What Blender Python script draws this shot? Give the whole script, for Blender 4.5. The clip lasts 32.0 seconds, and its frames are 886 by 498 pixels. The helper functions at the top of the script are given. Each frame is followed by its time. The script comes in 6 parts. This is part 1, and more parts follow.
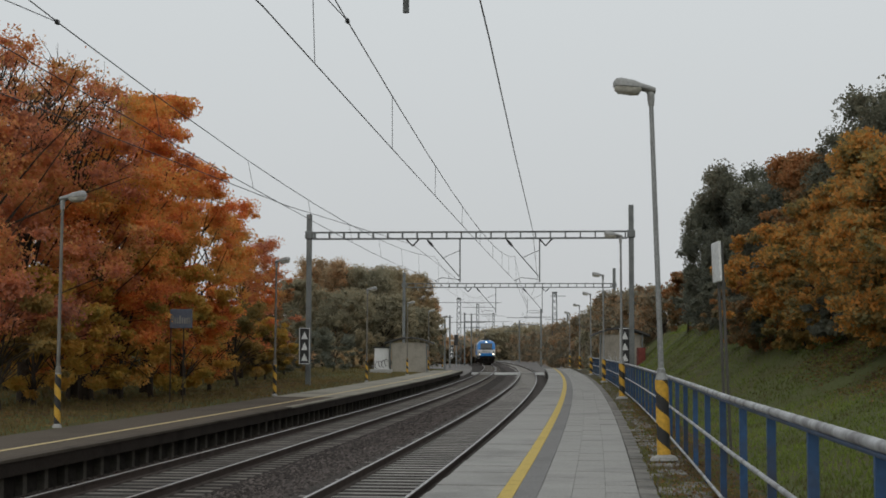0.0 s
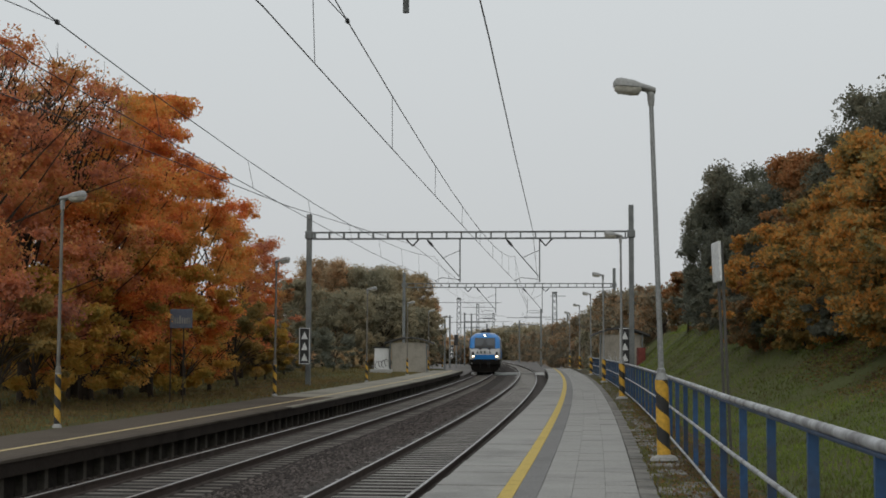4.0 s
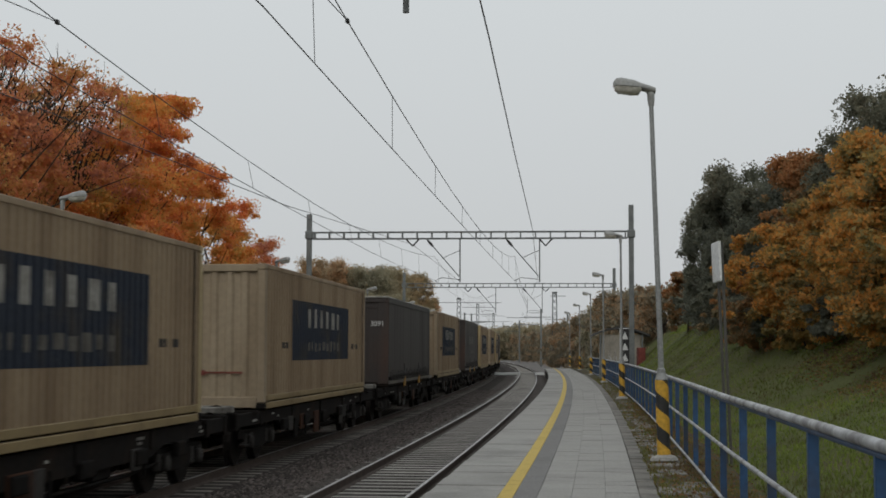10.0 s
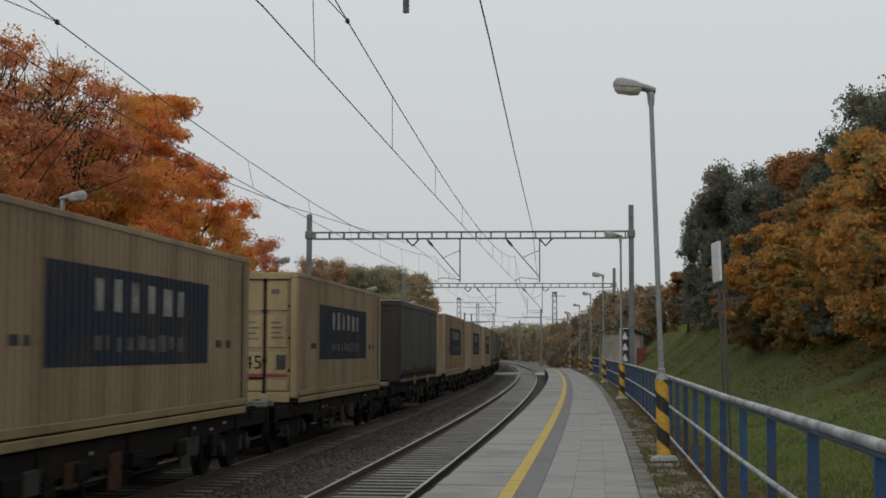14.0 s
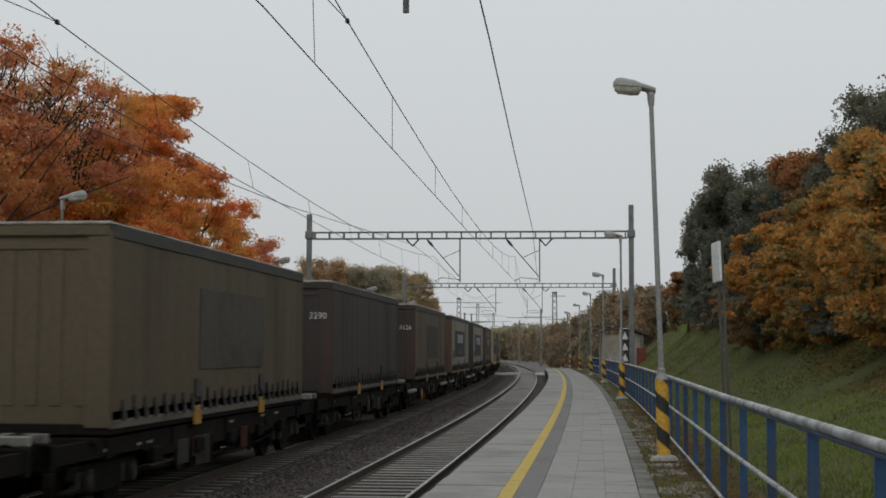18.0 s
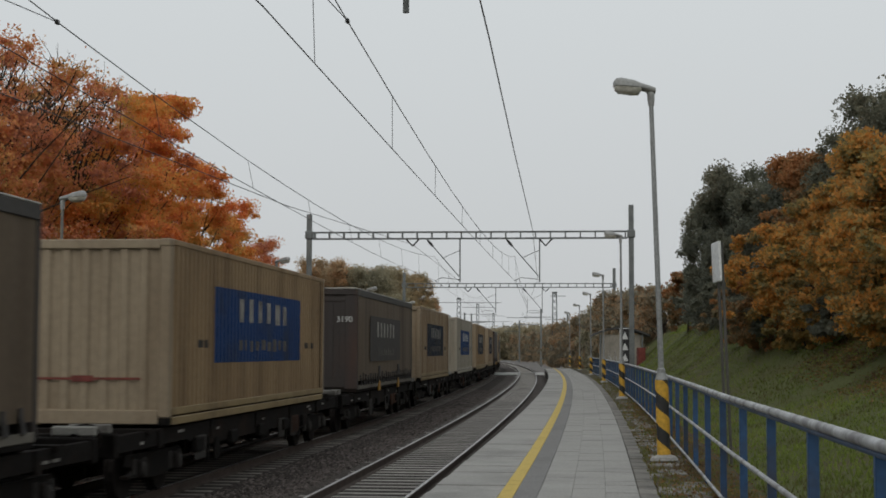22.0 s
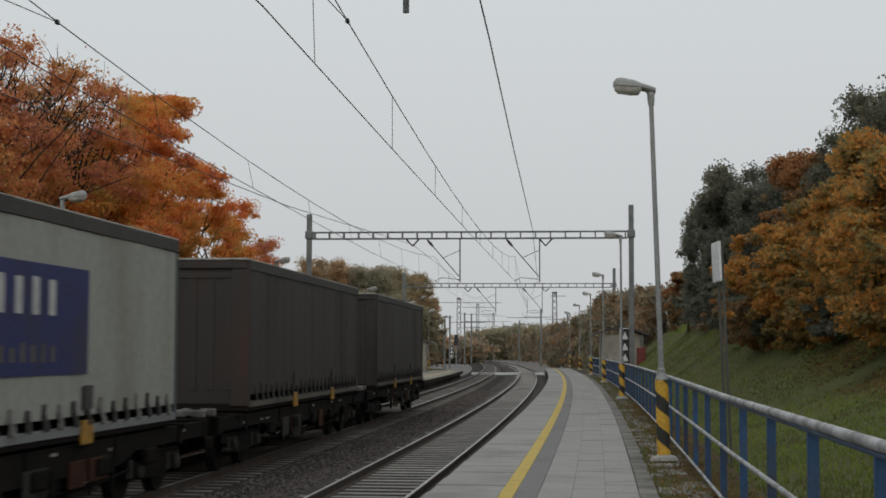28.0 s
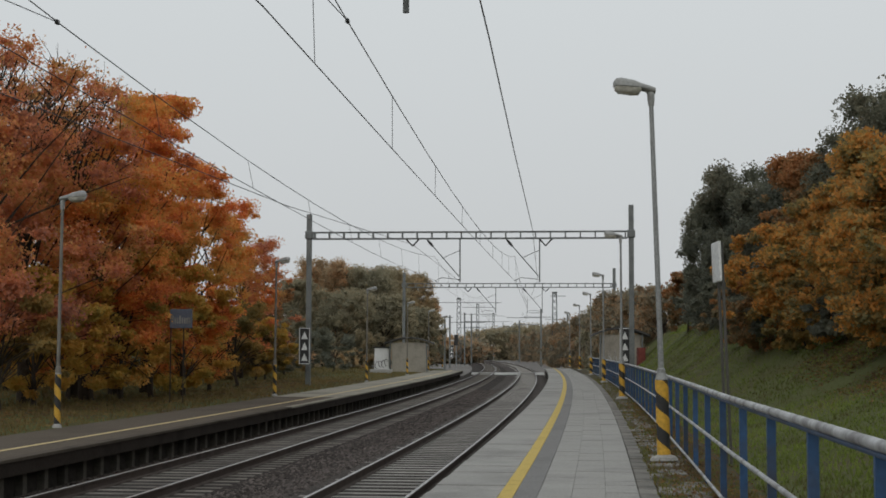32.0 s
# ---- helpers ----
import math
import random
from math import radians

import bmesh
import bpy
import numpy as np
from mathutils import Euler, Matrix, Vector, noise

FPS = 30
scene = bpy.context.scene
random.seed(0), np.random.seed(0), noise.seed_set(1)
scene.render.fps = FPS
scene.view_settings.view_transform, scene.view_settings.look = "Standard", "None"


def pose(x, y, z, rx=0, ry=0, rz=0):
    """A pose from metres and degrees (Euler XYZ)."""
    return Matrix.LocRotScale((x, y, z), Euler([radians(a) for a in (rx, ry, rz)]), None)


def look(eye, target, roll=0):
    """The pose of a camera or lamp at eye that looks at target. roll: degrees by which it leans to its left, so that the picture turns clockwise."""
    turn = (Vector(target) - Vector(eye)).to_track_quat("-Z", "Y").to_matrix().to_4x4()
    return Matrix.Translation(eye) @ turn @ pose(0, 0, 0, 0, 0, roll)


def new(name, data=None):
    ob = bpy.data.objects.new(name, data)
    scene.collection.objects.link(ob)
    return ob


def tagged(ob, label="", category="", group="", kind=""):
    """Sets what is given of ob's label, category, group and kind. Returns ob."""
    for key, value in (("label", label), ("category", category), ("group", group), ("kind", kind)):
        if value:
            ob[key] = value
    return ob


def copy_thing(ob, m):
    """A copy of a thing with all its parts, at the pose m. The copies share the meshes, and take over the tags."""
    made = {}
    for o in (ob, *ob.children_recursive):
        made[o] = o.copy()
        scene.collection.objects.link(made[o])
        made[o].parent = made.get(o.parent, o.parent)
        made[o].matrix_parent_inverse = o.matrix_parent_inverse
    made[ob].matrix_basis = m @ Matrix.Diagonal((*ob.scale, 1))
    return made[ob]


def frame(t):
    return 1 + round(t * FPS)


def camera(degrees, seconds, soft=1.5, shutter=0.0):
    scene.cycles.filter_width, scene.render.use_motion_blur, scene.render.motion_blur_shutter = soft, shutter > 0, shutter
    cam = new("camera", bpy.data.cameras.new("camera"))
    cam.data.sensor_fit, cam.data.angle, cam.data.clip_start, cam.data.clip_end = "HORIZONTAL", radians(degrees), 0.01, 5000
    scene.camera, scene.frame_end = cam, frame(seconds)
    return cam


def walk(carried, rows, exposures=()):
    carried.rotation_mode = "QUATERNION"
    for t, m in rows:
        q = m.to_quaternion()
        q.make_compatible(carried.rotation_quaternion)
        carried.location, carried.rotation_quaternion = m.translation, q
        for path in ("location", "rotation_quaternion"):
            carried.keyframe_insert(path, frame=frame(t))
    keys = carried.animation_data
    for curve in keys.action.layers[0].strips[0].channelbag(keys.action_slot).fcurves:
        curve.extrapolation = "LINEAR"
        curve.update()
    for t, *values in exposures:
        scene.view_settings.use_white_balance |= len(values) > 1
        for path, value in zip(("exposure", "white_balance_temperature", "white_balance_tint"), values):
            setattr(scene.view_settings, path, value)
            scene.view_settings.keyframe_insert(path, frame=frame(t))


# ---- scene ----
cam = camera(34.25, 32.0, soft=1.7, shutter=0.2)
EYE = (0.0, 0.0, 2.211)
VIEW = look(EYE, (0.0, 100.0, 2.211 + 100 * math.tan(radians(4.055))), 0.144)
walk(cam, [(0.0, VIEW), (32.0, VIEW)], [(0.0, 0.0, 6500, 10), (32.0, 0.0, 6500, 10)])

# ---- overcast sky and a weak wide sun ----
world = bpy.data.worlds.new("overcast_sky")
scene.world = world
world.use_nodes = True
wn, wl = world.node_tree.nodes, world.node_tree.links
sky = wn.new("ShaderNodeTexSky")
sky.sky_type, sky.sun_disc = "NISHITA", False
sky.sun_elevation, sky.sun_rotation, sky.dust_density = radians(32), radians(200), 4.0
soften = wn.new("ShaderNodeHueSaturation")
soften.inputs["Saturation"].default_value, soften.inputs["Value"].default_value = 0.25, 0.05
cloud = wn.new("ShaderNodeMix")
cloud.data_type = "RGBA"
cloud.inputs[0].default_value = 0.9
rise = wn.new("ShaderNodeTexCoord")
level = wn.new("ShaderNodeSeparateXYZ")
veil = wn.new("ShaderNodeValToRGB")
veil.color_ramp.elements[0].position, veil.color_ramp.elements[0].color = 0.0, (0.585, 0.605, 0.615, 1)
veil.color_ramp.elements[1].position, veil.color_ramp.elements[1].color = 0.28, (0.685, 0.725, 0.74, 1)
wl.new(rise.outputs["Generated"], level.inputs[0])
wl.new(level.outputs["Z"], veil.inputs[0])
wl.new(veil.outputs[0], cloud.inputs[7])
wl.new(sky.outputs[0], soften.inputs["Color"])
wl.new(soften.outputs[0], cloud.inputs[6])
wl.new(cloud.outputs[2], wn["Background"].inputs[0])
wn["Background"].inputs[1].default_value = 1.0
sun = new("sun", bpy.data.lights.new("sun", "SUN"))
sun.data.energy, sun.data.angle, sun.data.color = 0.5, radians(30), (1.0, 0.96, 0.9)
sun.matrix_world = look((-20, -60, 45), (0, 0, 0))

# ---- the line: both tracks follow one wide left-hand arc ----
X0, TH0, BEND, TRACK2 = -3.776, radians(6.694), -0.000447, -4.14
RAIL_GAUGE = 1.505
HL, HR = 0.41, 0.537  # platform heights over the rail
TRAIN_S, SPEED = 241.3, 24.99


def line(s):
    th = TH0 + BEND * s
    return X0 + (math.cos(TH0) - math.cos(th)) / BEND, (math.sin(th) - math.sin(TH0)) / BEND, th


def P(s, n, z=0.0):
    x, y, th = line(s)
    return (x + n * math.cos(th), y - n * math.sin(th), z)


def on_line(s, n, z=0.0, turn=0.0):
    x, y, z = P(s, n, z)
    return pose(x, y, z, 0, 0, -math.degrees(line(s)[2]) + turn)


# ---- mesh building ----
class Mesh:
    def __init__(self):
        self.v, self.f = [], []

    def quad(self, a, b, c, d):
        i = len(self.v)
        self.v += [a, b, c, d]
        self.f.append((i, i + 1, i + 2, i + 3))
        return self

    def poly(self, pts):
        i = len(self.v)
        self.v += list(pts)
        self.f.append(tuple(range(i, i + len(pts))))
        return self

    def prism(self, pts, axis, a, b):
        """A flat outline (two coordinates a point) pushed from a to b along an axis."""
        i, n = len(self.v), len(pts)
        for h in (a, b):
            for p, q in pts:
                self.v.append((h, p, q) if axis == "x" else (p, h, q) if axis == "y" else (p, q, h))
        for k in range(n):
            m = (k + 1) % n
            self.f.append((i + k, i + m, i + n + m, i + n + k))
        self.f += [tuple(range(i + n - 1, i - 1, -1)), tuple(range(i + n, i + 2 * n))]
        return self

    def box(self, x0, x1, y0, y1, z0, z1, b=0.0):
        if b <= 0:
            return self.prism([(x0, y0), (x1, y0), (x1, y1), (x0, y1)], "z", z0, z1)
        i = len(self.v)
        rings = [(z0, b), (z0 + b, 0), (z1 - b, 0), (z1, b)]
        for z, k in rings:
            self.v += [(x0 + b, y0 + k, z), (x1 - b, y0 + k, z), (x1 - k, y0 + b, z), (x1 - k, y1 - b, z),
                       (x1 - b, y1 - k, z), (x0 + b, y1 - k, z), (x0 + k, y1 - b, z), (x0 + k, y0 + b, z)]
        for r in range(3):
            for k in range(8):
                m = (k + 1) % 8
                self.f.append((i + r * 8 + k, i + r * 8 + m, i + r * 8 + 8 + m, i + r * 8 + 8 + k))
        self.f += [tuple(range(i + 7, i - 1, -1)), tuple(range(i + 24, i + 32))]
        return self

    def tube(self, path, radii, sides=8, caps=True):
        """A round rod through points; radii one number or one a point."""
        path = [Vector(p) for p in path]
        if not isinstance(radii, (list, tuple)):
            radii = [radii] * len(path)
        base = len(self.v)
        for k, p in enumerate(path):
            d = (path[min(k + 1, len(path) - 1)] - path[max(k - 1, 0)]).normalized()
            u = d.cross(Vector((0, 0, 1)) if abs(d.z) < 0.95 else Vector((1, 0, 0))).normalized()
            w = d.cross(u)
            for a in range(sides):
                t = 2 * math.pi * a / sides
                self.v.append(tuple(p + (u * math.cos(t) + w * math.sin(t)) * radii[k]))
        for k in range(len(path) - 1):
            for a in range(sides):
                b = (a + 1) % sides
                i = base + k * sides
                self.f.append((i + a, i + b, i + sides + b, i + sides + a))
        if caps:
            self.f += [tuple(range(base, base + sides)), tuple(range(len(self.v) - 1, len(self.v) - 1 - sides, -1))]
        return self

    def loft(self, rings, closed=True, caps=True):
        base, n = len(self.v), len(rings[0])
        for r in rings:
            self.v += [tuple(p) for p in r]
        for k in range(len(rings) - 1):
            for a in range(n if closed else n - 1):
                b = (a + 1) % n
                i = base + k * n
                self.f.append((i + a, i + b, i + n + b, i + n + a))
        if caps and closed:
            self.f += [tuple(range(base + n - 1, base - 1, -1)), tuple(range(len(self.v) - n, len(self.v)))]
        return self

    def move(self, m):
        self.v = [tuple(m @ Vector(p)) for p in self.v]
        return self

    def add(self, other):
        i = len(self.v)
        self.v += other.v
        self.f += [tuple(k + i for k in f) for f in other.f]
        return self

    def data(self, name, material, smooth=None):
        me = bpy.data.meshes.new(name)
        me.from_pydata(self.v, [], self.f)
        me.materials.append(material)
        bm = bmesh.new()
        bm.from_mesh(me)
        bmesh.ops.recalc_face_normals(bm, faces=bm.faces)
        bm.to_mesh(me)
        bm.free()
        if smooth:
            me.shade_smooth()
            me.set_sharp_from_angle(angle=radians(smooth))
        return me


def part(name, mesh, material, parent=None, label="", smooth=None):
    data = mesh.data(name, material, smooth) if isinstance(mesh, Mesh) else mesh
    if material and not len(data.materials):
        data.materials.append(material)
    ob = new(name, data)
    ob.parent = parent
    if label:
        tagged(ob, label)
    return ob


def thing(name, m, label, category, group="", kind=""):
    ob = new(name)
    ob.matrix_world = m
    return tagged(ob, label, category, group, kind)


def lettering(name, text, size, m, material, parent, label=""):
    """Flat built-in-font characters as a mesh; m places them (they lie in the local xy plane)."""
    cu = bpy.data.curves.new(name, "FONT")
    cu.body, cu.size, cu.align_x, cu.align_y, cu.extrude = text, size, "CENTER", "CENTER", 0.002
    tmp = bpy.data.objects.new(name, cu)
    me = bpy.data.meshes.new_from_object(tmp)
    bpy.data.objects.remove(tmp)
    me.materials.clear()
    me.materials.append(material)
    me.transform(m)
    return part(name, me, material, parent, label)


# ---- materials ----
def material(name, colour, rough=0.8, metal=0.0, dark=0.6, coarse=0.7, fine=18.0, bump=0.15, each=0.0, stain=None, stain_at=(0.5, 0.72), streak=False, spec=0.5, island=False, grain=1.0, place=False):
    """Base colour with coarse stains and fine grain in real metres. each: change from piece to piece."""
    grain_ = grain
    m = bpy.data.materials.new(name)
    m.use_nodes = True
    n, l = m.node_tree.nodes, m.node_tree.links
    bsdf = n["Principled BSDF"]
    bsdf.inputs["Roughness"].default_value, bsdf.inputs["Metallic"].default_value = rough, metal
    bsdf.inputs["Specular IOR Level"].default_value = spec
    co = n.new("ShaderNodeTexCoord")
    mp = n.new("ShaderNodeMapping")
    mp.inputs["Scale"].default_value = (1, 1, 0.18) if streak else (1, 1, 1)
    spot = n.new("ShaderNodeNewGeometry").outputs["Position"] if place else co.outputs["Object"]
    l.new(spot, mp.inputs[0])
    big, small = n.new("ShaderNodeTexNoise"), n.new("ShaderNodeTexNoise")
    big.inputs["Scale"].default_value, big.inputs["Detail"].default_value, big.inputs["Roughness"].default_value = coarse, 3 if streak else 6, 0.55
    small.inputs["Scale"].default_value, small.inputs["Detail"].default_value = fine, 4
    l.new(mp.outputs[0], big.inputs[0])
    l.new(spot, small.inputs[0])
    ramp = n.new("ShaderNodeValToRGB")
    ramp.color_ramp.elements[0].position, ramp.color_ramp.elements[1].position = stain_at
    d = stain or tuple(c * dark for c in colour)
    ramp.color_ramp.elements[0].color, ramp.color_ramp.elements[1].color = (*colour, 1), (*d, 1)
    l.new(big.outputs[0], ramp.inputs[0])
    grain = n.new("ShaderNodeMix")
    grain.data_type, grain.blend_type = "RGBA", "MULTIPLY"
    tone = n.new("ShaderNodeMapRange")
    tone.inputs[1].default_value, tone.inputs[2].default_value, tone.inputs[3].default_value, tone.inputs[4].default_value = 0.3, 0.7, 1 - 0.22 * grain_, 1 + 0.14 * grain_
    l.new(small.outputs[0], tone.inputs[0])
    grain.inputs[0].default_value = 1.0
    l.new(ramp.outputs[0], grain.inputs[6])
    l.new(tone.outputs[0], grain.inputs[7])
    out = grain.outputs[2]
    if each:
        rnd = n.new("ShaderNodeNewGeometry").outputs["Random Per Island"] if island else n.new("ShaderNodeObjectInfo").outputs["Random"]
        sp = n.new("ShaderNodeMapRange")
        sp.inputs[3].default_value, sp.inputs[4].default_value = 1 - each, 1 + each
        l.new(rnd, sp.inputs[0])
        mul = n.new("ShaderNodeMix")
        mul.data_type, mul.blend_type = "RGBA", "MULTIPLY"
        mul.inputs[0].default_value = 1.0
        l.new(out, mul.inputs[6])
        l.new(sp.outputs[0], mul.inputs[7])
        out = mul.outputs[2]
    l.new(out, bsdf.inputs["Base Color"])
    if bump:
        bp = n.new("ShaderNodeBump")
        bp.inputs["Strength"].default_value, bp.inputs["Distance"].default_value = bump, 0.02
        l.new(small.outputs[0], bp.inputs["Height"])
        l.new(bp.outputs[0], bsdf.inputs["Normal"])
    rr = n.new("ShaderNodeMapRange")
    rr.inputs[3].default_value, rr.inputs[4].default_value = max(rough - 0.12, 0.03), min(rough + 0.12, 1)
    l.new(big.outputs[0], rr.inputs[0])
    l.new(rr.outputs[0], bsdf.inputs["Roughness"])
    return m


def leaf_material(name, colours, patch=0.35, rough=0.75):
    """Leaves: colour patches through the crown and change from leaf to leaf."""
    m = bpy.data.materials.new(name)
    m.use_nodes = True
    n, l = m.node_tree.nodes, m.node_tree.links
    bsdf = n["Principled BSDF"]
    bsdf.inputs["Roughness"].default_value = rough
    bsdf.inputs["Specular IOR Level"].default_value = 0.25
    co, geo = n.new("ShaderNodeTexCoord"), n.new("ShaderNodeNewGeometry")
    big = n.new("ShaderNodeTexNoise")
    big.inputs["Scale"].default_value, big.inputs["Detail"].default_value = patch, 3
    l.new(co.outputs["Object"], big.inputs[0])
    mix = n.new("ShaderNodeMath")
    mix.operation = "MULTIPLY_ADD"
    mix.inputs[1].default_value = 0.34
    l.new(geo.outputs["Random Per Island"], mix.inputs[0])
    sp = n.new("ShaderNodeMapRange")
    sp.inputs[1].default_value, sp.inputs[2].default_value, sp.inputs[3].default_value, sp.inputs[4].default_value = 0.35, 0.65, 0.0, 0.66
    l.new(big.outputs[0], sp.inputs[0])
    l.new(sp.outputs[0], mix.inputs[2])
    ramp = n.new("ShaderNodeValToRGB")
    el = ramp.color_ramp.elements
    while len(el) < len(colours):
        el.new(0.5)
    for k, c in enumerate(colours):
        el[k].position, el[k].color = k / (len(colours) - 1), (*c, 1)
    l.new(mix.outputs[0], ramp.inputs[0])
    l.new(ramp.outputs[0], bsdf.inputs["Base Color"])
    tr = n.new("ShaderNodeBsdfTranslucent")
    l.new(ramp.outputs[0], tr.inputs[0])
    ms = n.new("ShaderNodeMixShader")
    ms.inputs[0].default_value = 0.48
    l.new(bsdf.outputs[0], ms.inputs[1])
    l.new(tr.outputs[0], ms.inputs[2])
    l.new(ms.outputs[0], n["Material Output"].inputs[0])
    return m


def glow(name, colour, strength):
    m = bpy.data.materials.new(name)
    m.use_nodes = True
    b = m.node_tree.nodes["Principled BSDF"]
    b.inputs["Base Color"].default_value = (*colour, 1)
    b.inputs["Emission Color"].default_value = (*colour, 1)
    b.inputs["Emission Strength"].default_value = strength
    return m


M = {}
M["ballast"] = material("ballast", (0.068, 0.058, 0.052), 0.95, dark=0.5, coarse=0.6, fine=13, bump=1.0, grain=2.4, spec=0.12)
# same ballast farther off, lightened to carry the haze in its colour
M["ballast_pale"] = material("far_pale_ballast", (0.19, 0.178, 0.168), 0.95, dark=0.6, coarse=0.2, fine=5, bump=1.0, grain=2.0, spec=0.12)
M["stone"] = material("ballast_stone", (0.105, 0.09, 0.083), 0.95, each=0.6, island=True, fine=40, spec=0.12)
M["stone_dark"] = material("brake_dust_stone", (0.045, 0.037, 0.032), 0.95, each=0.5, island=True, fine=40, spec=0.12)
M["concrete"] = material("concrete", (0.33, 0.325, 0.305), 0.9, dark=0.68, coarse=0.8, fine=30, bump=0.25)
M["sleeper"] = material("sleeper_concrete", (0.33, 0.315, 0.292), 0.75, dark=0.65, coarse=1.5, fine=30, each=0.2, place=True, spec=0.12)
# platform posts: the overhang's shade is darkened into this concrete colour
M["post_concrete"] = material("old_concrete", (0.092, 0.082, 0.068), 0.92, dark=0.5, coarse=1.6, fine=25, each=0.25, spec=0.12)
M["edging"] = material("edging_concrete", (0.2, 0.19, 0.172), 0.92, dark=0.5, coarse=1.6, fine=25, each=0.2, spec=0.12)
M["old_edge"] = material("worn_edge_slab", (0.085, 0.069, 0.054), 0.93, dark=0.55, coarse=0.9, fine=25, bump=0.3, spec=0.12)
M["sleeper_dark"] = material("oily_sleeper", (0.185, 0.168, 0.15), 0.92, dark=0.5, coarse=1.5, fine=30, each=0.3, place=True, spec=0.12)
M["ballast_brown"] = material("brake_dust_ballast", (0.036, 0.029, 0.025), 0.95, dark=0.55, coarse=0.6, fine=13, bump=1.0, grain=2.4, spec=0.12)
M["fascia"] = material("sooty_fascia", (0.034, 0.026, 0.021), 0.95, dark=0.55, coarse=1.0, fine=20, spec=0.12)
M["crib"] = material("fouled_crib_ballast", (0.046, 0.04, 0.036), 0.95, dark=0.55, coarse=0.9, fine=14, bump=1.0, grain=2.2, spec=0.12)
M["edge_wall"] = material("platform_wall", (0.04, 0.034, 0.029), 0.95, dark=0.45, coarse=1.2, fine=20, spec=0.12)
M["slab"] = material("paving_slab", (0.318, 0.31, 0.292), 0.88, dark=0.7, coarse=0.7, fine=35, bump=0.2, each=0.04, place=True, spec=0.3)
M["slab_rest"] = material("paving_slab_far", (0.318, 0.31, 0.292), 0.88, dark=0.7, coarse=0.7, fine=35, bump=0.2, each=0.04, island=True, place=True, spec=0.3)
M["slab_dark"] = material("tactile_slab", (0.2, 0.195, 0.19), 0.9, dark=0.7, coarse=0.6, fine=40, bump=0.5, spec=0.3)
M["yellow_line"] = material("yellow_line_paint", (0.52, 0.37, 0.07), 0.75, dark=0.7, coarse=2.5, fine=30, stain_at=(0.55, 0.75))
M["asphalt"] = material("platform_asphalt", (0.105, 0.086, 0.067), 0.93, dark=0.65, coarse=0.35, fine=30, bump=0.35, spec=0.12)
M["pale_top"] = material("pale_platform_concrete", (0.27, 0.25, 0.205), 0.93, dark=0.6, coarse=0.35, fine=25, bump=0.3, spec=0.12)
M["cream_line"] = material("faded_line_paint", (0.58, 0.45, 0.22), 0.85, dark=0.6, coarse=2.0, fine=20)
M["grass"] = material("grass_soil", (0.085, 0.095, 0.034), 0.95, stain=(0.08, 0.064, 0.036), stain_at=(0.45, 0.65), coarse=0.22, fine=9, bump=0.8, spec=0.12)
M["dirt"] = material("weedy_dirt", (0.085, 0.066, 0.047), 0.95, stain=(0.07, 0.075, 0.028), stain_at=(0.42, 0.62), coarse=1.3, fine=24, bump=0.6, spec=0.12)
M["rail_side"] = material("rusty_rail", (0.06, 0.041, 0.032), 0.85, 0.1, dark=0.6, coarse=3, fine=30)
M["rail_top"] = material("worn_rail_head", (0.4, 0.39, 0.385), 0.36, 0.9, dark=0.75, coarse=2, fine=30, bump=0.03)
M["galv"] = material("galvanised_steel", (0.3, 0.305, 0.3), 0.6, 0.45, dark=0.72, coarse=2.2, fine=25, bump=0.04)
M["mast"] = material("mast_grey_paint", (0.17, 0.18, 0.175), 0.65, 0.2, dark=0.65, coarse=1.5, fine=18, bump=0.06)
M["old_steel"] = material("weathered_steel", (0.19, 0.175, 0.15), 0.7, 0.2, dark=0.65, coarse=2.2, fine=25, bump=0.05)
M["old_post"] = material("dull_dark_steel", (0.085, 0.08, 0.07), 0.75, 0.1, dark=0.65, coarse=2.2, fine=25, bump=0.05)
M["wire"] = material("dark_wire", (0.05, 0.05, 0.05), 0.6, 0.5, bump=0)
M["black"] = material("black_paint", (0.022, 0.022, 0.022), 0.6, dark=0.7, coarse=3, fine=25, bump=0.05)
M["white"] = material("white_paint", (0.68, 0.69, 0.68), 0.6, dark=0.85, coarse=1.8, fine=20, bump=0.04)
M["hazard"] = material("hazard_yellow", (0.58, 0.33, 0.035), 0.6, dark=0.75, coarse=4, fine=25, bump=0.05)
M["lamp_head"] = material("lamp_housing", (0.3, 0.3, 0.285), 0.55, 0.1, dark=0.7, coarse=4, fine=25, bump=0.03)
M["lamp_bowl"] = material("lamp_bowl_plastic", (0.55, 0.53, 0.47), 0.25, dark=0.85, coarse=4, fine=20, bump=0.02)
M["rail_white"] = material("worn_white_handrail", (0.44, 0.45, 0.46), 0.55, 0.1, stain=(0.17, 0.165, 0.165), stain_at=(0.42, 0.66), coarse=3.0, fine=22, bump=0.08)
M["fence_blue"] = material("fence_blue_paint", (0.018, 0.062, 0.145), 0.6, stain=(0.04, 0.045, 0.06), stain_at=(0.46, 0.72), coarse=2.2, fine=18, bump=0.08, each=0.18, place=True)
M["brick"] = material("shelter_plaster", (0.3, 0.275, 0.23), 0.92, dark=0.65, coarse=1.0, fine=20, bump=0.25)
M["roof_dark"] = material("shelter_roof", (0.05, 0.048, 0.045), 0.8, dark=0.6, coarse=1.0, fine=12)
M["red"] = material("red_paint", (0.3, 0.035, 0.025), 0.6, dark=0.7, coarse=2, fine=20)
M["red_dim"] = material("dusty_red_stripe", (0.17, 0.035, 0.025), 0.75, dark=0.6, coarse=3, fine=20)
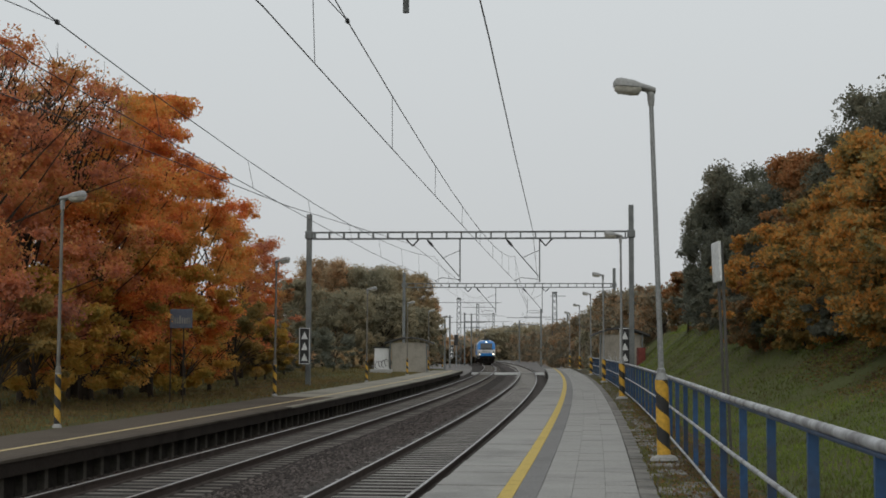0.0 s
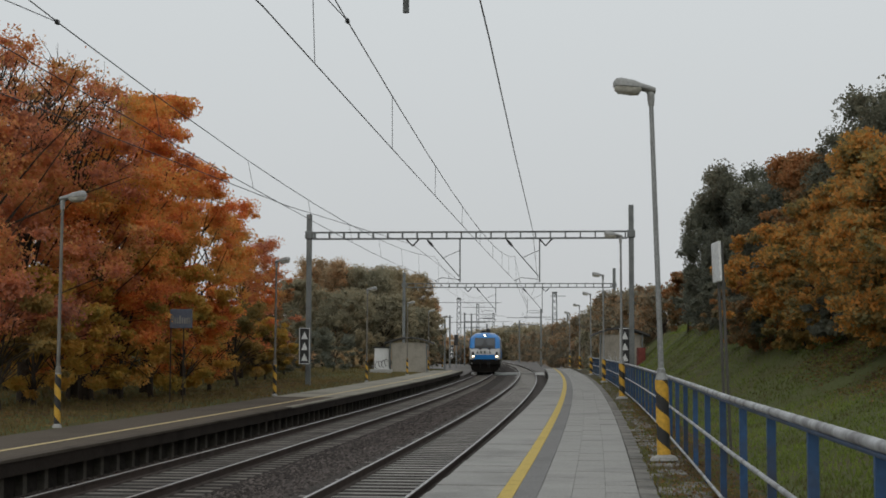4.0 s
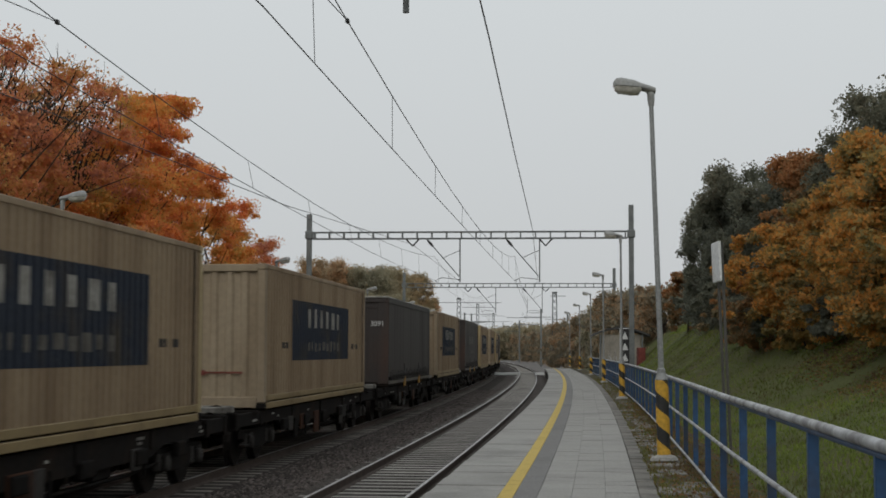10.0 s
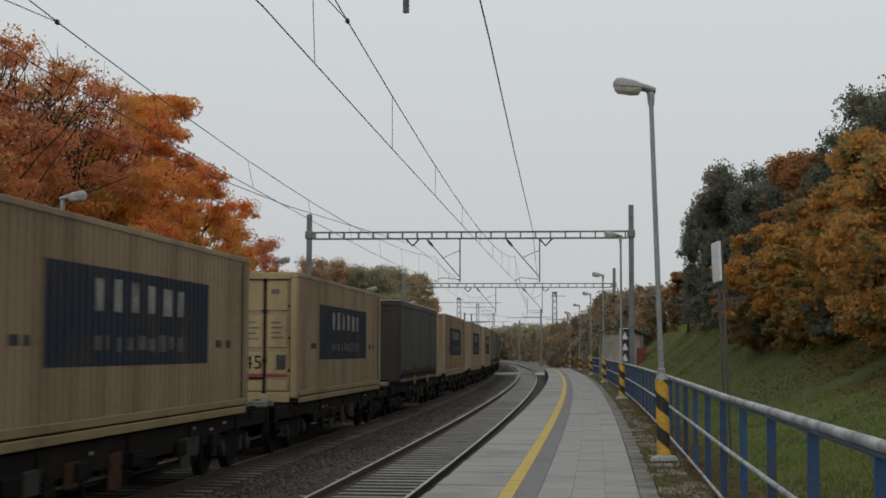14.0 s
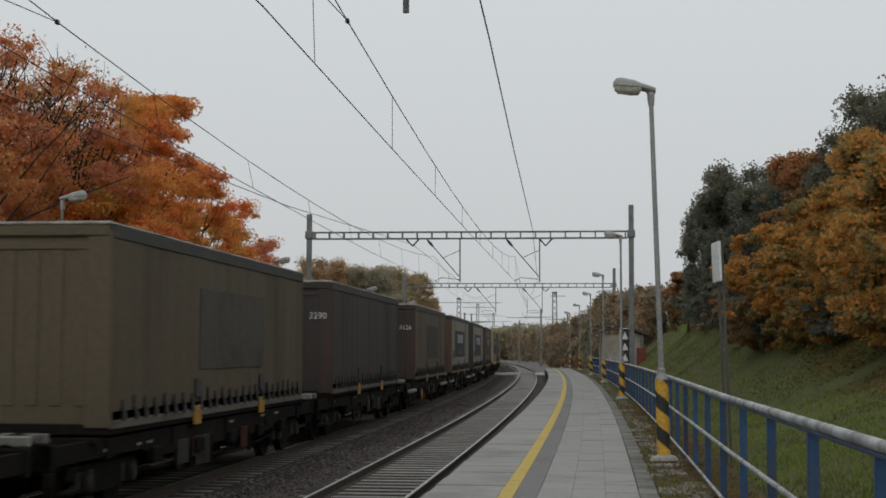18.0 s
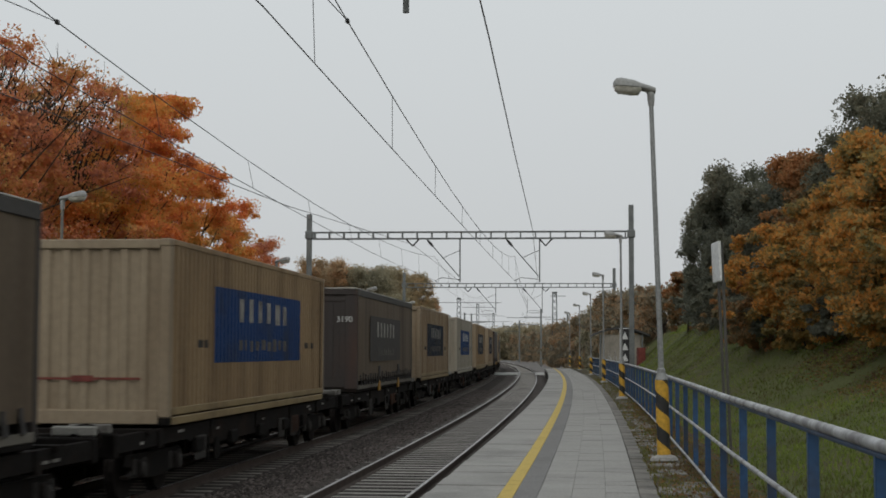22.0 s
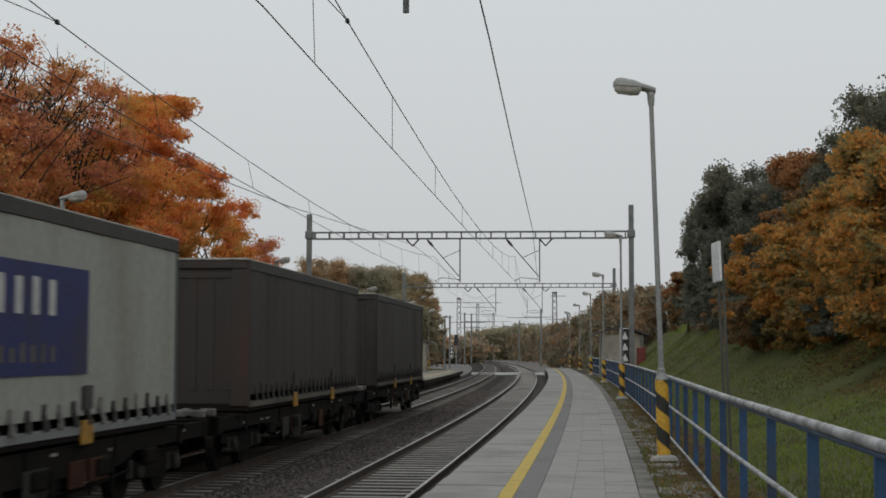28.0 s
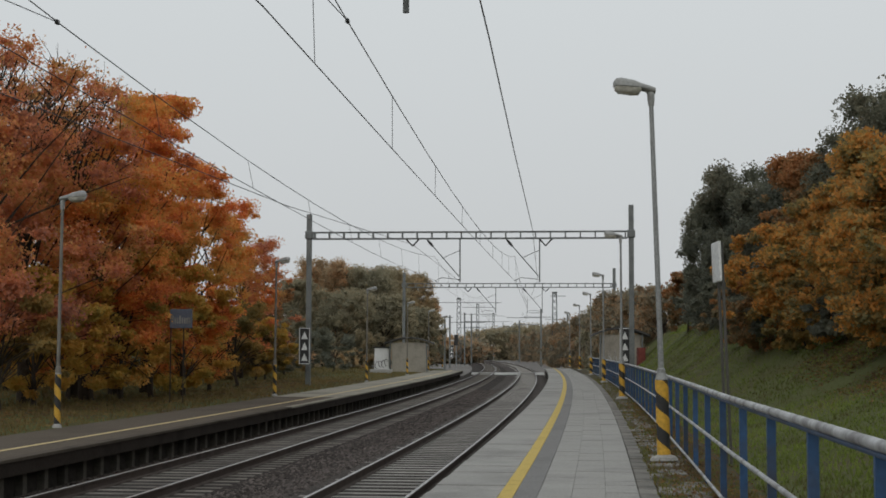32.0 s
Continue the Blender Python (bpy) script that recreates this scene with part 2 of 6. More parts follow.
M["sign_blue"] = material("sign_blue", (0.1, 0.115, 0.15), 0.5, dark=0.75, coarse=2, fine=20, bump=0.03)
M["bark"] = material("bark", (0.06, 0.047, 0.036), 0.95, dark=0.5, coarse=2.0, fine=14, bump=0.7, streak=True, spec=0.12)
# train
M["beige"] = material("container_beige", (0.3, 0.22, 0.138), 0.66, stain=(0.175, 0.115, 0.066), stain_at=(0.42, 0.72), coarse=0.9, fine=9, bump=0.04, streak=True, grain=0.5, spec=0.3)
M["beige_door"] = material("container_cream_doors", (0.36, 0.28, 0.145), 0.65, stain=(0.2, 0.14, 0.072), stain_at=(0.42, 0.7), coarse=1.1, fine=9, bump=0.04, streak=True, grain=0.35, spec=0.3)
M["beige_pale"] = material("container_pale", (0.3, 0.238, 0.163), 0.66, stain=(0.185, 0.135, 0.085), stain_at=(0.42, 0.7), coarse=0.9, fine=9, bump=0.04, streak=True, grain=0.5, spec=0.3)
M["beige_orange"] = material("container_ochre", (0.285, 0.195, 0.105), 0.66, stain=(0.155, 0.097, 0.05), stain_at=(0.42, 0.72), coarse=0.9, fine=9, bump=0.04, streak=True, grain=0.5, spec=0.3)
M["white_cont"] = material("container_white", (0.31, 0.28, 0.225), 0.64, stain=(0.21, 0.175, 0.13), stain_at=(0.48, 0.76), coarse=0.9, fine=9, bump=0.04, streak=True, grain=0.35, spec=0.3)
M["beige_gold"] = material("container_gold_rail", (0.25, 0.182, 0.088), 0.66, stain=(0.15, 0.1, 0.05), stain_at=(0.45, 0.75), coarse=1.2, fine=9, bump=0.04, grain=0.5, spec=0.3)
M["panel_navy"] = material("dusty_navy_panel", (0.022, 0.028, 0.042), 0.7, stain=(0.06, 0.05, 0.04), stain_at=(0.5, 0.75), coarse=1.0, fine=16, bump=0.03, spec=0.25)
M["panel_blue"] = material("blue_panel", (0.012, 0.042, 0.135), 0.65, stain=(0.03, 0.042, 0.08), coarse=1.0, fine=16, bump=0.03, spec=0.25)
M["panel_violet"] = material("violet_blue_panel", (0.035, 0.04, 0.13), 0.65, stain=(0.05, 0.05, 0.09), coarse=1.0, fine=16, bump=0.03, spec=0.25)
M["panel_faded"] = material("faded_grey_panel", (0.052, 0.047, 0.043), 0.78, stain=(0.07, 0.06, 0.051), coarse=1.2, fine=16, bump=0.03, spec=0.25)
M["panel_dim"] = material("washed_out_panel", (0.082, 0.073, 0.06), 0.78, stain=(0.06, 0.053, 0.045), coarse=1.2, fine=16, bump=0.03, spec=0.25)
M["mark"] = material("dusty_white_mark", (0.3, 0.285, 0.255), 0.7, stain=(0.11, 0.098, 0.085), stain_at=(0.42, 0.68), coarse=2.2, fine=18, bump=0)
M["mark_dim"] = material("dim_mark", (0.11, 0.1, 0.085), 0.8, coarse=2.2, fine=18, bump=0)
M["mark_white"] = material("clean_white_mark", (0.5, 0.5, 0.48), 0.65, dark=0.65, coarse=2.2, fine=18, bump=0)
M["step_paint"] = material("dirty_step_paint", (0.26, 0.25, 0.23), 0.75, dark=0.5, coarse=1.5, fine=14, bump=0.05)
M["tarp_dark"] = material("sooty_tarpaulin", (0.058, 0.05, 0.045), 0.75, stain=(0.034, 0.028, 0.025), coarse=0.55, fine=10, bump=0.1, streak=True, grain=0.5, spec=0.25)
M["tarp_brown"] = material("brown_grey_tarpaulin", (0.115, 0.084, 0.055), 0.75, stain=(0.062, 0.042, 0.028), coarse=0.55, fine=10, bump=0.1, streak=True, grain=0.5, spec=0.25)
M["tarp_olive"] = material("olive_grey_tarpaulin", (0.108, 0.086, 0.056), 0.75, stain=(0.068, 0.05, 0.033), coarse=0.55, fine=10, bump=0.1, streak=True, grain=0.5, spec=0.25)
M["tarp_light"] = material("dirty_light_tarpaulin", (0.235, 0.205, 0.158), 0.75, stain=(0.125, 0.102, 0.078), coarse=0.55, fine=10, bump=0.1, streak=True, grain=0.5, spec=0.25)
M["tarp_white"] = material("white_tarpaulin", (0.34, 0.34, 0.3), 0.75, stain=(0.24, 0.232, 0.195), coarse=0.55, fine=10, bump=0.1, streak=True, grain=0.5, spec=0.25)
M["post_rust"] = material("rust_brown_post", (0.095, 0.058, 0.036), 0.8, stain=(0.07, 0.045, 0.03), coarse=1.6, fine=12, bump=0.08, streak=True, grain=0.5)
M["roof_edge"] = material("sooty_roof_edge", (0.048, 0.043, 0.038), 0.8, stain=(0.07, 0.06, 0.05), coarse=0.9, fine=12, bump=0.06)
M["seam"] = material("pale_roof_seam", (0.36, 0.345, 0.31), 0.7, stain=(0.1, 0.09, 0.075), coarse=1.2, fine=14, bump=0.03)
M["rail_dusty"] = material("dusty_side_rail", (0.14, 0.125, 0.1), 0.75, stain=(0.06, 0.05, 0.042), coarse=1.2, fine=14, bump=0.05)
M["plate_grey"] = material("grey_hung_plate", (0.05, 0.046, 0.042), 0.8, stain=(0.022, 0.019, 0.017), coarse=2.0, fine=16, bump=0.05, spec=0.1)
M["plate_rust"] = material("rusty_hung_plate", (0.06, 0.028, 0.017), 0.85, stain=(0.024, 0.016, 0.013), coarse=2.5, fine=16, bump=0.08, spec=0.1)
M["end_rust"] = material("brown_trailer_end", (0.031, 0.024, 0.021), 0.75, stain=(0.052, 0.029, 0.021), stain_at=(0.52, 0.75), coarse=1.4, fine=12, bump=0.06, streak=True, grain=0.4)
M["end_grey"] = material("grey_trailer_end", (0.042, 0.038, 0.033), 0.75, stain=(0.027, 0.024, 0.021), coarse=1.2, fine=12, bump=0.06, streak=True, grain=0.4, spec=0.25)
M["end_green"] = material("green_grey_trailer_end", (0.046, 0.048, 0.045), 0.75, stain=(0.03, 0.029, 0.027), coarse=1.2, fine=12, bump=0.06, streak=True, grain=0.4, spec=0.25)
M["end_teal"] = material("teal_trailer_end", (0.07, 0.083, 0.083), 0.68, stain=(0.046, 0.052, 0.051), coarse=1.2, fine=12, bump=0.05, streak=True, grain=0.4, spec=0.3)
# dirt colours taken near black: the underframe's shade is put in too
M["soot"] = material("sooty_steel", (0.0125, 0.0112, 0.0102), 0.88, 0.1, stain=(0.022, 0.016, 0.013), coarse=1.8, fine=14, bump=0.15, spec=0.06)
M["sole"] = material("dusty_underframe", (0.015, 0.013, 0.0118), 0.88, stain=(0.026, 0.019, 0.015), coarse=1.4, fine=14, bump=0.1, spec=0.06)
M["wheel"] = material("brake_dust_wheel", (0.024, 0.02, 0.018), 0.7, 0.4, dark=0.7, coarse=4, fine=20, bump=0.06, spec=0.12)
M["strap"] = material("strap_webbing", (0.05, 0.045, 0.042), 0.8, bump=0.05)
M["strap_light"] = material("strap_buckle", (0.3, 0.29, 0.27), 0.55, 0.4, bump=0.05)
M["pocket"] = material("yellow_lift_pocket", (0.4, 0.205, 0.03), 0.7, dark=0.6, coarse=4, fine=20, bump=0.05)
M["loco_blue"] = material("loco_blue_paint", (0.022, 0.18, 0.48), 0.34, stain=(0.02, 0.15, 0.41), coarse=0.8, fine=10, bump=0.01, grain=0.15)
M["loco_deep"] = material("loco_side_blue", (0.008, 0.17, 0.5), 0.45, stain=(0.012, 0.14, 0.41), coarse=0.8, fine=10, bump=0.01, grain=0.2, spec=0.3)
M["loco_silver"] = material("loco_silver_paint", (0.235, 0.225, 0.212), 0.45, 0.1, stain=(0.19, 0.178, 0.16), coarse=0.8, fine=10, bump=0.01, streak=True, grain=0.2)
M["loco_white"] = material("loco_white_paint", (0.6, 0.6, 0.59), 0.4, stain=(0.53, 0.52, 0.5), coarse=1.2, fine=14, bump=0.01, grain=0.2)
M["loco_sole"] = material("loco_sill", (0.05, 0.052, 0.043), 0.7, stain=(0.036, 0.034, 0.029), coarse=1.5, fine=14, bump=0.05)
M["ghost_blue"] = material("ghost_blue_lettering", (0.09, 0.155, 0.25), 0.45, coarse=2.0, fine=12, bump=0, grain=0.3)
M["roof_gear"] = material("roof_gear", (0.06, 0.058, 0.055), 0.7, 0.2, coarse=2, fine=15)
M["glass"] = material("cab_glass", (0.05, 0.053, 0.057), 0.07, dark=0.8, coarse=0.6, fine=5, bump=0, spec=0.9, grain=0.1)
M["lens_lit"] = glow("lit_headlight", (1.0, 0.9, 0.66), 7.0)
# glowing ring added round each lens to stand for headlight glare
M["lens_rim"] = glow("amber_headlight_rim", (1.0, 0.66, 0.22), 0.8)
M["lens_off"] = material("dark_lens", (0.1, 0.1, 0.1), 0.15, bump=0)
LEAF = {
    "maple": leaf_material("maple_leaves", [(0.42, 0.15, 0.08), (0.64, 0.2, 0.075), (0.78, 0.27, 0.075), (0.74, 0.37, 0.09), (0.56, 0.35, 0.1), (0.38, 0.29, 0.105)], patch=0.45),
    "maple_red": leaf_material("red_brown_leaves", [(0.36, 0.2, 0.15), (0.52, 0.21, 0.125), (0.66, 0.25, 0.11), (0.64, 0.33, 0.11), (0.44, 0.3, 0.12)], patch=0.5),
    "gold": leaf_material("golden_leaves", [(0.19, 0.185, 0.1), (0.25, 0.21, 0.095), (0.36, 0.245, 0.085), (0.66, 0.28, 0.065), (0.44, 0.29, 0.085), (0.25, 0.21, 0.09), (0.17, 0.17, 0.09)], patch=0.7),
    "amber": leaf_material("amber_leaves", [(0.27, 0.24, 0.075), (0.44, 0.31, 0.075), (0.62, 0.38, 0.08), (0.56, 0.29, 0.07), (0.34, 0.27, 0.085)], patch=0.5),
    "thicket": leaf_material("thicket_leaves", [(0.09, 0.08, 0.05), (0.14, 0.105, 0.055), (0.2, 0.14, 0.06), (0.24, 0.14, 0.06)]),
    "undergrowth": leaf_material("undergrowth_leaves", [(0.15, 0.13, 0.055), (0.24, 0.18, 0.065), (0.38, 0.235, 0.07), (0.44, 0.27, 0.075)]),
    "green": leaf_material("dark_green_leaves", [(0.12, 0.13, 0.105), (0.155, 0.162, 0.125), (0.19, 0.188, 0.135), (0.225, 0.19, 0.128)]),
    "mixed": leaf_material("turning_leaves", [(0.15, 0.15, 0.095), (0.23, 0.175, 0.095), (0.36, 0.19, 0.085), (0.46, 0.2, 0.08), (0.3, 0.2, 0.09)]),
    # far and hill kinds: distance haze put into paler, greyer leaf colours
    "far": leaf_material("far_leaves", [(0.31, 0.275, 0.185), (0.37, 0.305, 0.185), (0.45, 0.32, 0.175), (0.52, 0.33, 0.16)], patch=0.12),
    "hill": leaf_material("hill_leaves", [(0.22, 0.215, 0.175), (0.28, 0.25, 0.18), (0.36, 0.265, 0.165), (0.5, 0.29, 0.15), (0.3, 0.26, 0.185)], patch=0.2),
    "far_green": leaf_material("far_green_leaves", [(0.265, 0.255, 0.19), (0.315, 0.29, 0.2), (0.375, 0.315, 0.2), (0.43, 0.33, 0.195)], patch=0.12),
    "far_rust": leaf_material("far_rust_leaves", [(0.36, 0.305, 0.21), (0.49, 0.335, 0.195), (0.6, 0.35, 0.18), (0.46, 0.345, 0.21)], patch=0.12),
}

# ---- ground ----
def height(s, n):
    """Ground level: flat track bed, low left side, grass bank rising on the right."""
    pts = [(-400, 3.0), (-60, 1.5), (-14, 0.5), (-9, 0.36), (-8.4, -0.5), (4.0, -0.5), (4.4, 0.47), (5.6, 0.42), (7.4, 0.85), (9.3, 1.5), (11.5, 2.7), (14, 3.7), (22, 6.0), (45, 9.0), (400, 12)]
    z = pts[-1][1] if n > pts[-1][0] else pts[0][1]
    for (a, za), (b, zb) in zip(pts, pts[1:]):
        if a <= n <= b:
            z = za + (zb - za) * (n - a) / (b - a)
    far = min(max((s - 110) / 60, 0), 1)
    if n > 6:
        z += 1.8 * min(max((s - 34) / 24, 0), 1) * min((n - 6) / 3.4, 1)
    if n > 5:
        z = z * (1 - far * (0.55 + 0.37 * min(max((s - 170) / 80, 0), 1))) + noise.noise((s * 0.12, n * 0.2, 0)) * 0.25 * min((n - 5) / 4, 1)
    elif n < -9:
        z = z * (1 - 0.8 * min(max((s - 170) / 80, 0), 1))
        z += noise.noise((s * 0.15, n * 0.2, 3)) * 0.1 * min((-9 - n) / 3, 1)
    wide = min(max((s - 150) / 40, 0), 1) * min(max((75 - abs(n)) / 20, 0), 1)
    return z * (1 - wide) - 0.5 * wide if z > -0.5 else z


def graded(a, b, first, grow):
    out, step = [a], first
    while out[-1] < b:
        out.append(min(out[-1] + step, b))
        step *= grow
    return out


gs = sorted({-x for x in graded(0, 900, 4, 1.35)} | set(graded(0, 2600, 2.0, 1.022)))
gn = sorted({-x for x in graded(9, 1500, 0.6, 1.3)} | {-8.4, -4.0, 0.0, 4.0, 4.4, 4.7, 5.1, 5.6} | set(graded(6.2, 1500, 0.5, 1.12)))
ground = Mesh()
ground.v = [P(s, n, height(s, n)) for s in gs for n in gn]
W = len(gn)
ground.f = [(i * W + j, i * W + j + 1, i * W + W + j + 1, i * W + W + j) for i in range(len(gs) - 1) for j in range(W - 1)]
tagged(part("ground", ground, M["grass"], smooth=60), "autumn grass and soil beside the railway line", "ground", kind="structure")


def strip(name, n0, n1, z0, z1, s0, s1, mat, step=4.0, parent=None):
    """A slab along the line with real thickness."""
    k = max(2, int((s1 - s0) / step))
    m = Mesh()
    rings = []
    for i in range(k + 1):
        s = s0 + (s1 - s0) * i / k
        rings.append([P(s, n0, z0), P(s, n1, z0), P(s, n1, z1), P(s, n0, z1)])
    m.loft(rings)
    return part(name, m, mat, parent)


# ---- track bed and tracks ----
section = [(-8.0, -0.62), (-6.3, -0.3), (-5.5, -0.14), (-5.0, -0.15), (-4.8, -0.18), (-4.14, -0.19), (-3.5, -0.18), (-3.3, -0.169), (-2.86, -0.171), (-2.07, -0.23), (-1.35, -0.158), (-0.87, -0.168), (-0.67, -0.18), (0, -0.19), (0.67, -0.18), (0.87, -0.152), (1.3, -0.16), (1.9, -0.4), (3.0, -0.62)]
for a, b, mat, words in ((0, 10, "ballast_brown", "dark brake-stained ballast under the train's track"), (9, 19, "ballast", "grey-brown crushed stone ballast under the near track")):
    bed, rings = Mesh(), []
    for s in sorted(set(graded(-300, -10, 20, 1.0)) | set(graded(-10, 120, 0.5, 1.0)) | set(graded(120, 900, 4, 1.05))):
        rings.append([P(s, n, z + noise.noise((s * 1.7, n * 3, 7)) * 0.009) for n, z in section[a:b]])
    bed.loft(rings, closed=False)
    tagged(part("ballast_bed", bed, M[mat], smooth=70), words, "ballast", kind="structure")
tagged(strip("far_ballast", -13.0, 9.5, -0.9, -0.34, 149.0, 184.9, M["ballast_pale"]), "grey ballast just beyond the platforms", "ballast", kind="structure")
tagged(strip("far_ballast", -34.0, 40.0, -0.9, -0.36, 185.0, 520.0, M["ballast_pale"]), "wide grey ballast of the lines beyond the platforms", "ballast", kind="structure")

for c_ in (0.0, TRACK2):
    tagged(strip("crib_ballast", c_ - 0.66, c_ + 0.66, -0.32, -0.1695, -40, 420, M["crib"], 1.5), "dark fouled ballast between the rails", "ballast", kind="structure")

RAIL = [(-0.075, -0.17), (0.075, -0.17), (0.075, -0.155), (0.012, -0.135), (0.012, -0.045), (0.036, -0.035), (0.036, -0.004), (-0.036, -0.004), (-0.036, -0.035), (-0.012, -0.045), (-0.012, -0.135), (-0.075, -0.155)]
tracks = []
for centre, word in ((0.0, "right_hand"), (TRACK2, "train")):
    track = thing("track", Matrix(), "running track with steel rails on concrete sleepers", "track", "tracks", "structure")
    tracks.append(track)
    for side in (-1, 1):
        n = centre + side * RAIL_GAUGE / 2
        m, head = Mesh(), Mesh()
        body, top = [], []
        for s in graded(-300, -20, 20, 1.0) + graded(-19, 900, 2.5, 1.008):
            body.append([P(s, n + a, b) for a, b in RAIL])
            top.append([P(s, n - 0.03, -0.004), P(s, n + 0.02, -0.004), P(s, n + 0.014, 0.0), P(s, n - 0.024, 0.0)])
        rail = part("rail", m.loft(body), M["rail_side"], track)
        part("rail_head", head.loft(top), M["rail_top"], rail, "worn shiny rail head")

# sleepers: the near ones singly, the far ones joined
sl = Mesh()
sl.loft([[(x, -0.15, -0.3), (x, 0.15, -0.3), (x, 0.085, -0.163 - d), (x, -0.085, -0.163 - d)] for x, d in ((-1.3, 0.0), (-0.5, 0.0), (-0.3, 0.001), (0.3, 0.001), (0.5, 0.0), (1.3, 0.0))])
sleeper_mesh = sl.data("sleeper", M["sleeper"])
sleeper_oily = sl.data("sleeper", M["sleeper_dark"])
clip = Mesh().box(-0.16, 0.16, -0.08, 0.08, -0.168, -0.145, 0.006).data("rail_clip", M["rail_side"])
for track, centre in zip(tracks, (0.0, TRACK2)):
    rest = Mesh()
    for k in range(672):
        s = -15.2 + 0.6 * k
        if k < 182:
            o = part("sleeper", sleeper_mesh if centre == 0 else sleeper_oily, None, track)
            o.matrix_world = on_line(s, centre, random.uniform(-0.001, 0.003), random.uniform(-0.6, 0.6))
        else:
            rest.add(Mesh().box(-1.3, 1.3, -0.085, 0.085, -0.3, -0.163).move(on_line(s, centre)))
    tagged(part("far_sleepers", rest, M["sleeper"] if centre == 0 else M["sleeper_dark"], track), kind="stuff")

# loose ballast stones
rng = np.random.default_rng(4)


def stones(count, s0, s1, n0, n1, z, lo, hi):
    v, f = [], []
    for _ in range(count):
        s, n, r = s0 + (s1 - s0) * rng.random() ** 1.5, rng.uniform(n0, n1), rng.uniform(lo, hi)
        x, y, zz = P(s, n, z + float(np.interp(n, [q[0] for q in section], [q[1] for q in section])) + rng.uniform(-0.5, 0.35) * r)
        i = len(v)
        a = rng.random() * 6.28
        for k in range(4):
            q = r * rng.uniform(0.7, 1.2)
            v.append((x + q * math.cos(a + k * 1.57), y + q * math.sin(a + k * 1.57), zz + rng.uniform(-0.3, 0.3) * r))
        v += [(x + rng.uniform(-0.4, 0.4) * r, y, zz + r * 0.7), (x, y, zz - r * 0.7)]
        for k in range(4):
            m = (k + 1) % 4
            f += [(i + k, i + m, i + 4), (i + m, i + k, i + 5)]
    m = Mesh()
    m.v, m.f = v, f
    return m


gravel = stones(15500, 12, 90, -2.78, -1.3, 0.0, 0.02, 0.045)
gravel.add(stones(900, 12, 80, -3.25, -2.78, -0.03, 0.02, 0.04)).add(stones(900, 12, 80, -1.3, -0.86, -0.02, 0.02, 0.04))
gravel.add(stones(900, 12, 55, -0.65, 0.65, -0.02, 0.02, 0.045))
gravel.add(stones(1500, 12, 50, 0.88, 1.6, 0.0, 0.02, 0.045))
dusty = stones(2500, 12, 60, -5.9, -5.0, 0.0, 0.025, 0.055).add(stones(1500, 16, 60, TRACK2 - 0.65, TRACK2 + 0.65, -0.02, 0.02, 0.045))
tagged(part("brake_stained_stones", dusty, M["stone_dark"]), "dark stones between the rails of the train's track", "stones", kind="stuff")
tagged(part("ballast_stones", gravel, M["stone"]), "loose crushed stones lying on the track bed", "stones", kind="stuff")

# ---- right platform ----
RP0, RP1, R_END = 1.632, 4.12, 143.0
plat_r = thing("platform", Matrix(), "island-side platform of light concrete slabs with a yellow safety line", "platform", kind="structure")
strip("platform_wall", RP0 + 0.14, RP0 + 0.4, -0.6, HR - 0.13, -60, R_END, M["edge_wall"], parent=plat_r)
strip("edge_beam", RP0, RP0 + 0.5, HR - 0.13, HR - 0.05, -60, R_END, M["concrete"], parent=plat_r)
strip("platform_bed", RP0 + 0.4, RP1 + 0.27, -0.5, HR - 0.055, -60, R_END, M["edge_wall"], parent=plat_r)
strip("yellow_line", 2.5, 2.672, HR - 0.05, HR + 0.002, -60, R_END, M["yellow_line"], parent=plat_r)
strip("tactile_band", 2.676, 2.945, HR - 0.05, HR, -60, R_END, M["slab_dark"], parent=plat_r)
strip("weedy_verge", RP1 + 0.27, 5.6, -0.3, HR - 0.03, -60, R_END, M["dirt"], parent=plat_r)
LANES = [(RP0, 2.495, 1.0, 110)] + [(2.95 + 0.3925 * k, 3.34 + 0.3925 * k, 0.5, 62) for k in range(3)]
rest = Mesh()
for a, b, long, near in LANES:
    h = (b - a) / 2
    me = Mesh().box(-h, h, -long / 2 + 0.006, long / 2 - 0.006, -0.06, 0.0, 0.003).data("paving_slab", M["slab"])
    cut = Mesh().box(-h, h, -long / 2 + 0.03, long / 2 - 0.006, -0.06, 0.0, 0.004).data("paving_slab", M["slab"])
    for k in range(int((R_END + 20) / long)):
        s = -20 + k * long
        dz = random.uniform(-0.008, 0.008) if long > 0.9 else random.uniform(-0.004, 0.004)
        if 14 < s < near:
            o = part("paving_slab", cut if k % (3 if long > 0.9 else 6) == 0 else me, None, plat_r)
            o.matrix_world = on_line(s, (a + b) / 2, HR + dz, random.uniform(-0.3, 0.3))
        else:
            rest.add(Mesh().box(-h, h, -long / 2 + 0.012, long / 2 - 0.012, -0.06, dz).move(on_line(s, (a + b) / 2, HR)))
tagged(part("far_slabs", rest, M["slab_rest"], plat_r), kind="stuff")

# worn kerb stones behind the slabs
kerb = Mesh().box(-0.118, 0.118, -0.49, 0.49, -0.2, 0.0, 0.014).data("kerb_stone", M["edging"])
for k in range(125):
    o = part("kerb_stone", kerb, None, plat_r)
    o.matrix_world = on_line(-17 + k, 4.255 + random.uniform(-0.008, 0.012), HR - 0.012 + random.uniform(-0.012, 0.006), random.uniform(-0.7, 0.7)) @ pose(0, 0, 0, random.uniform(-0.4, 0.4), random.uniform(-2, 2))
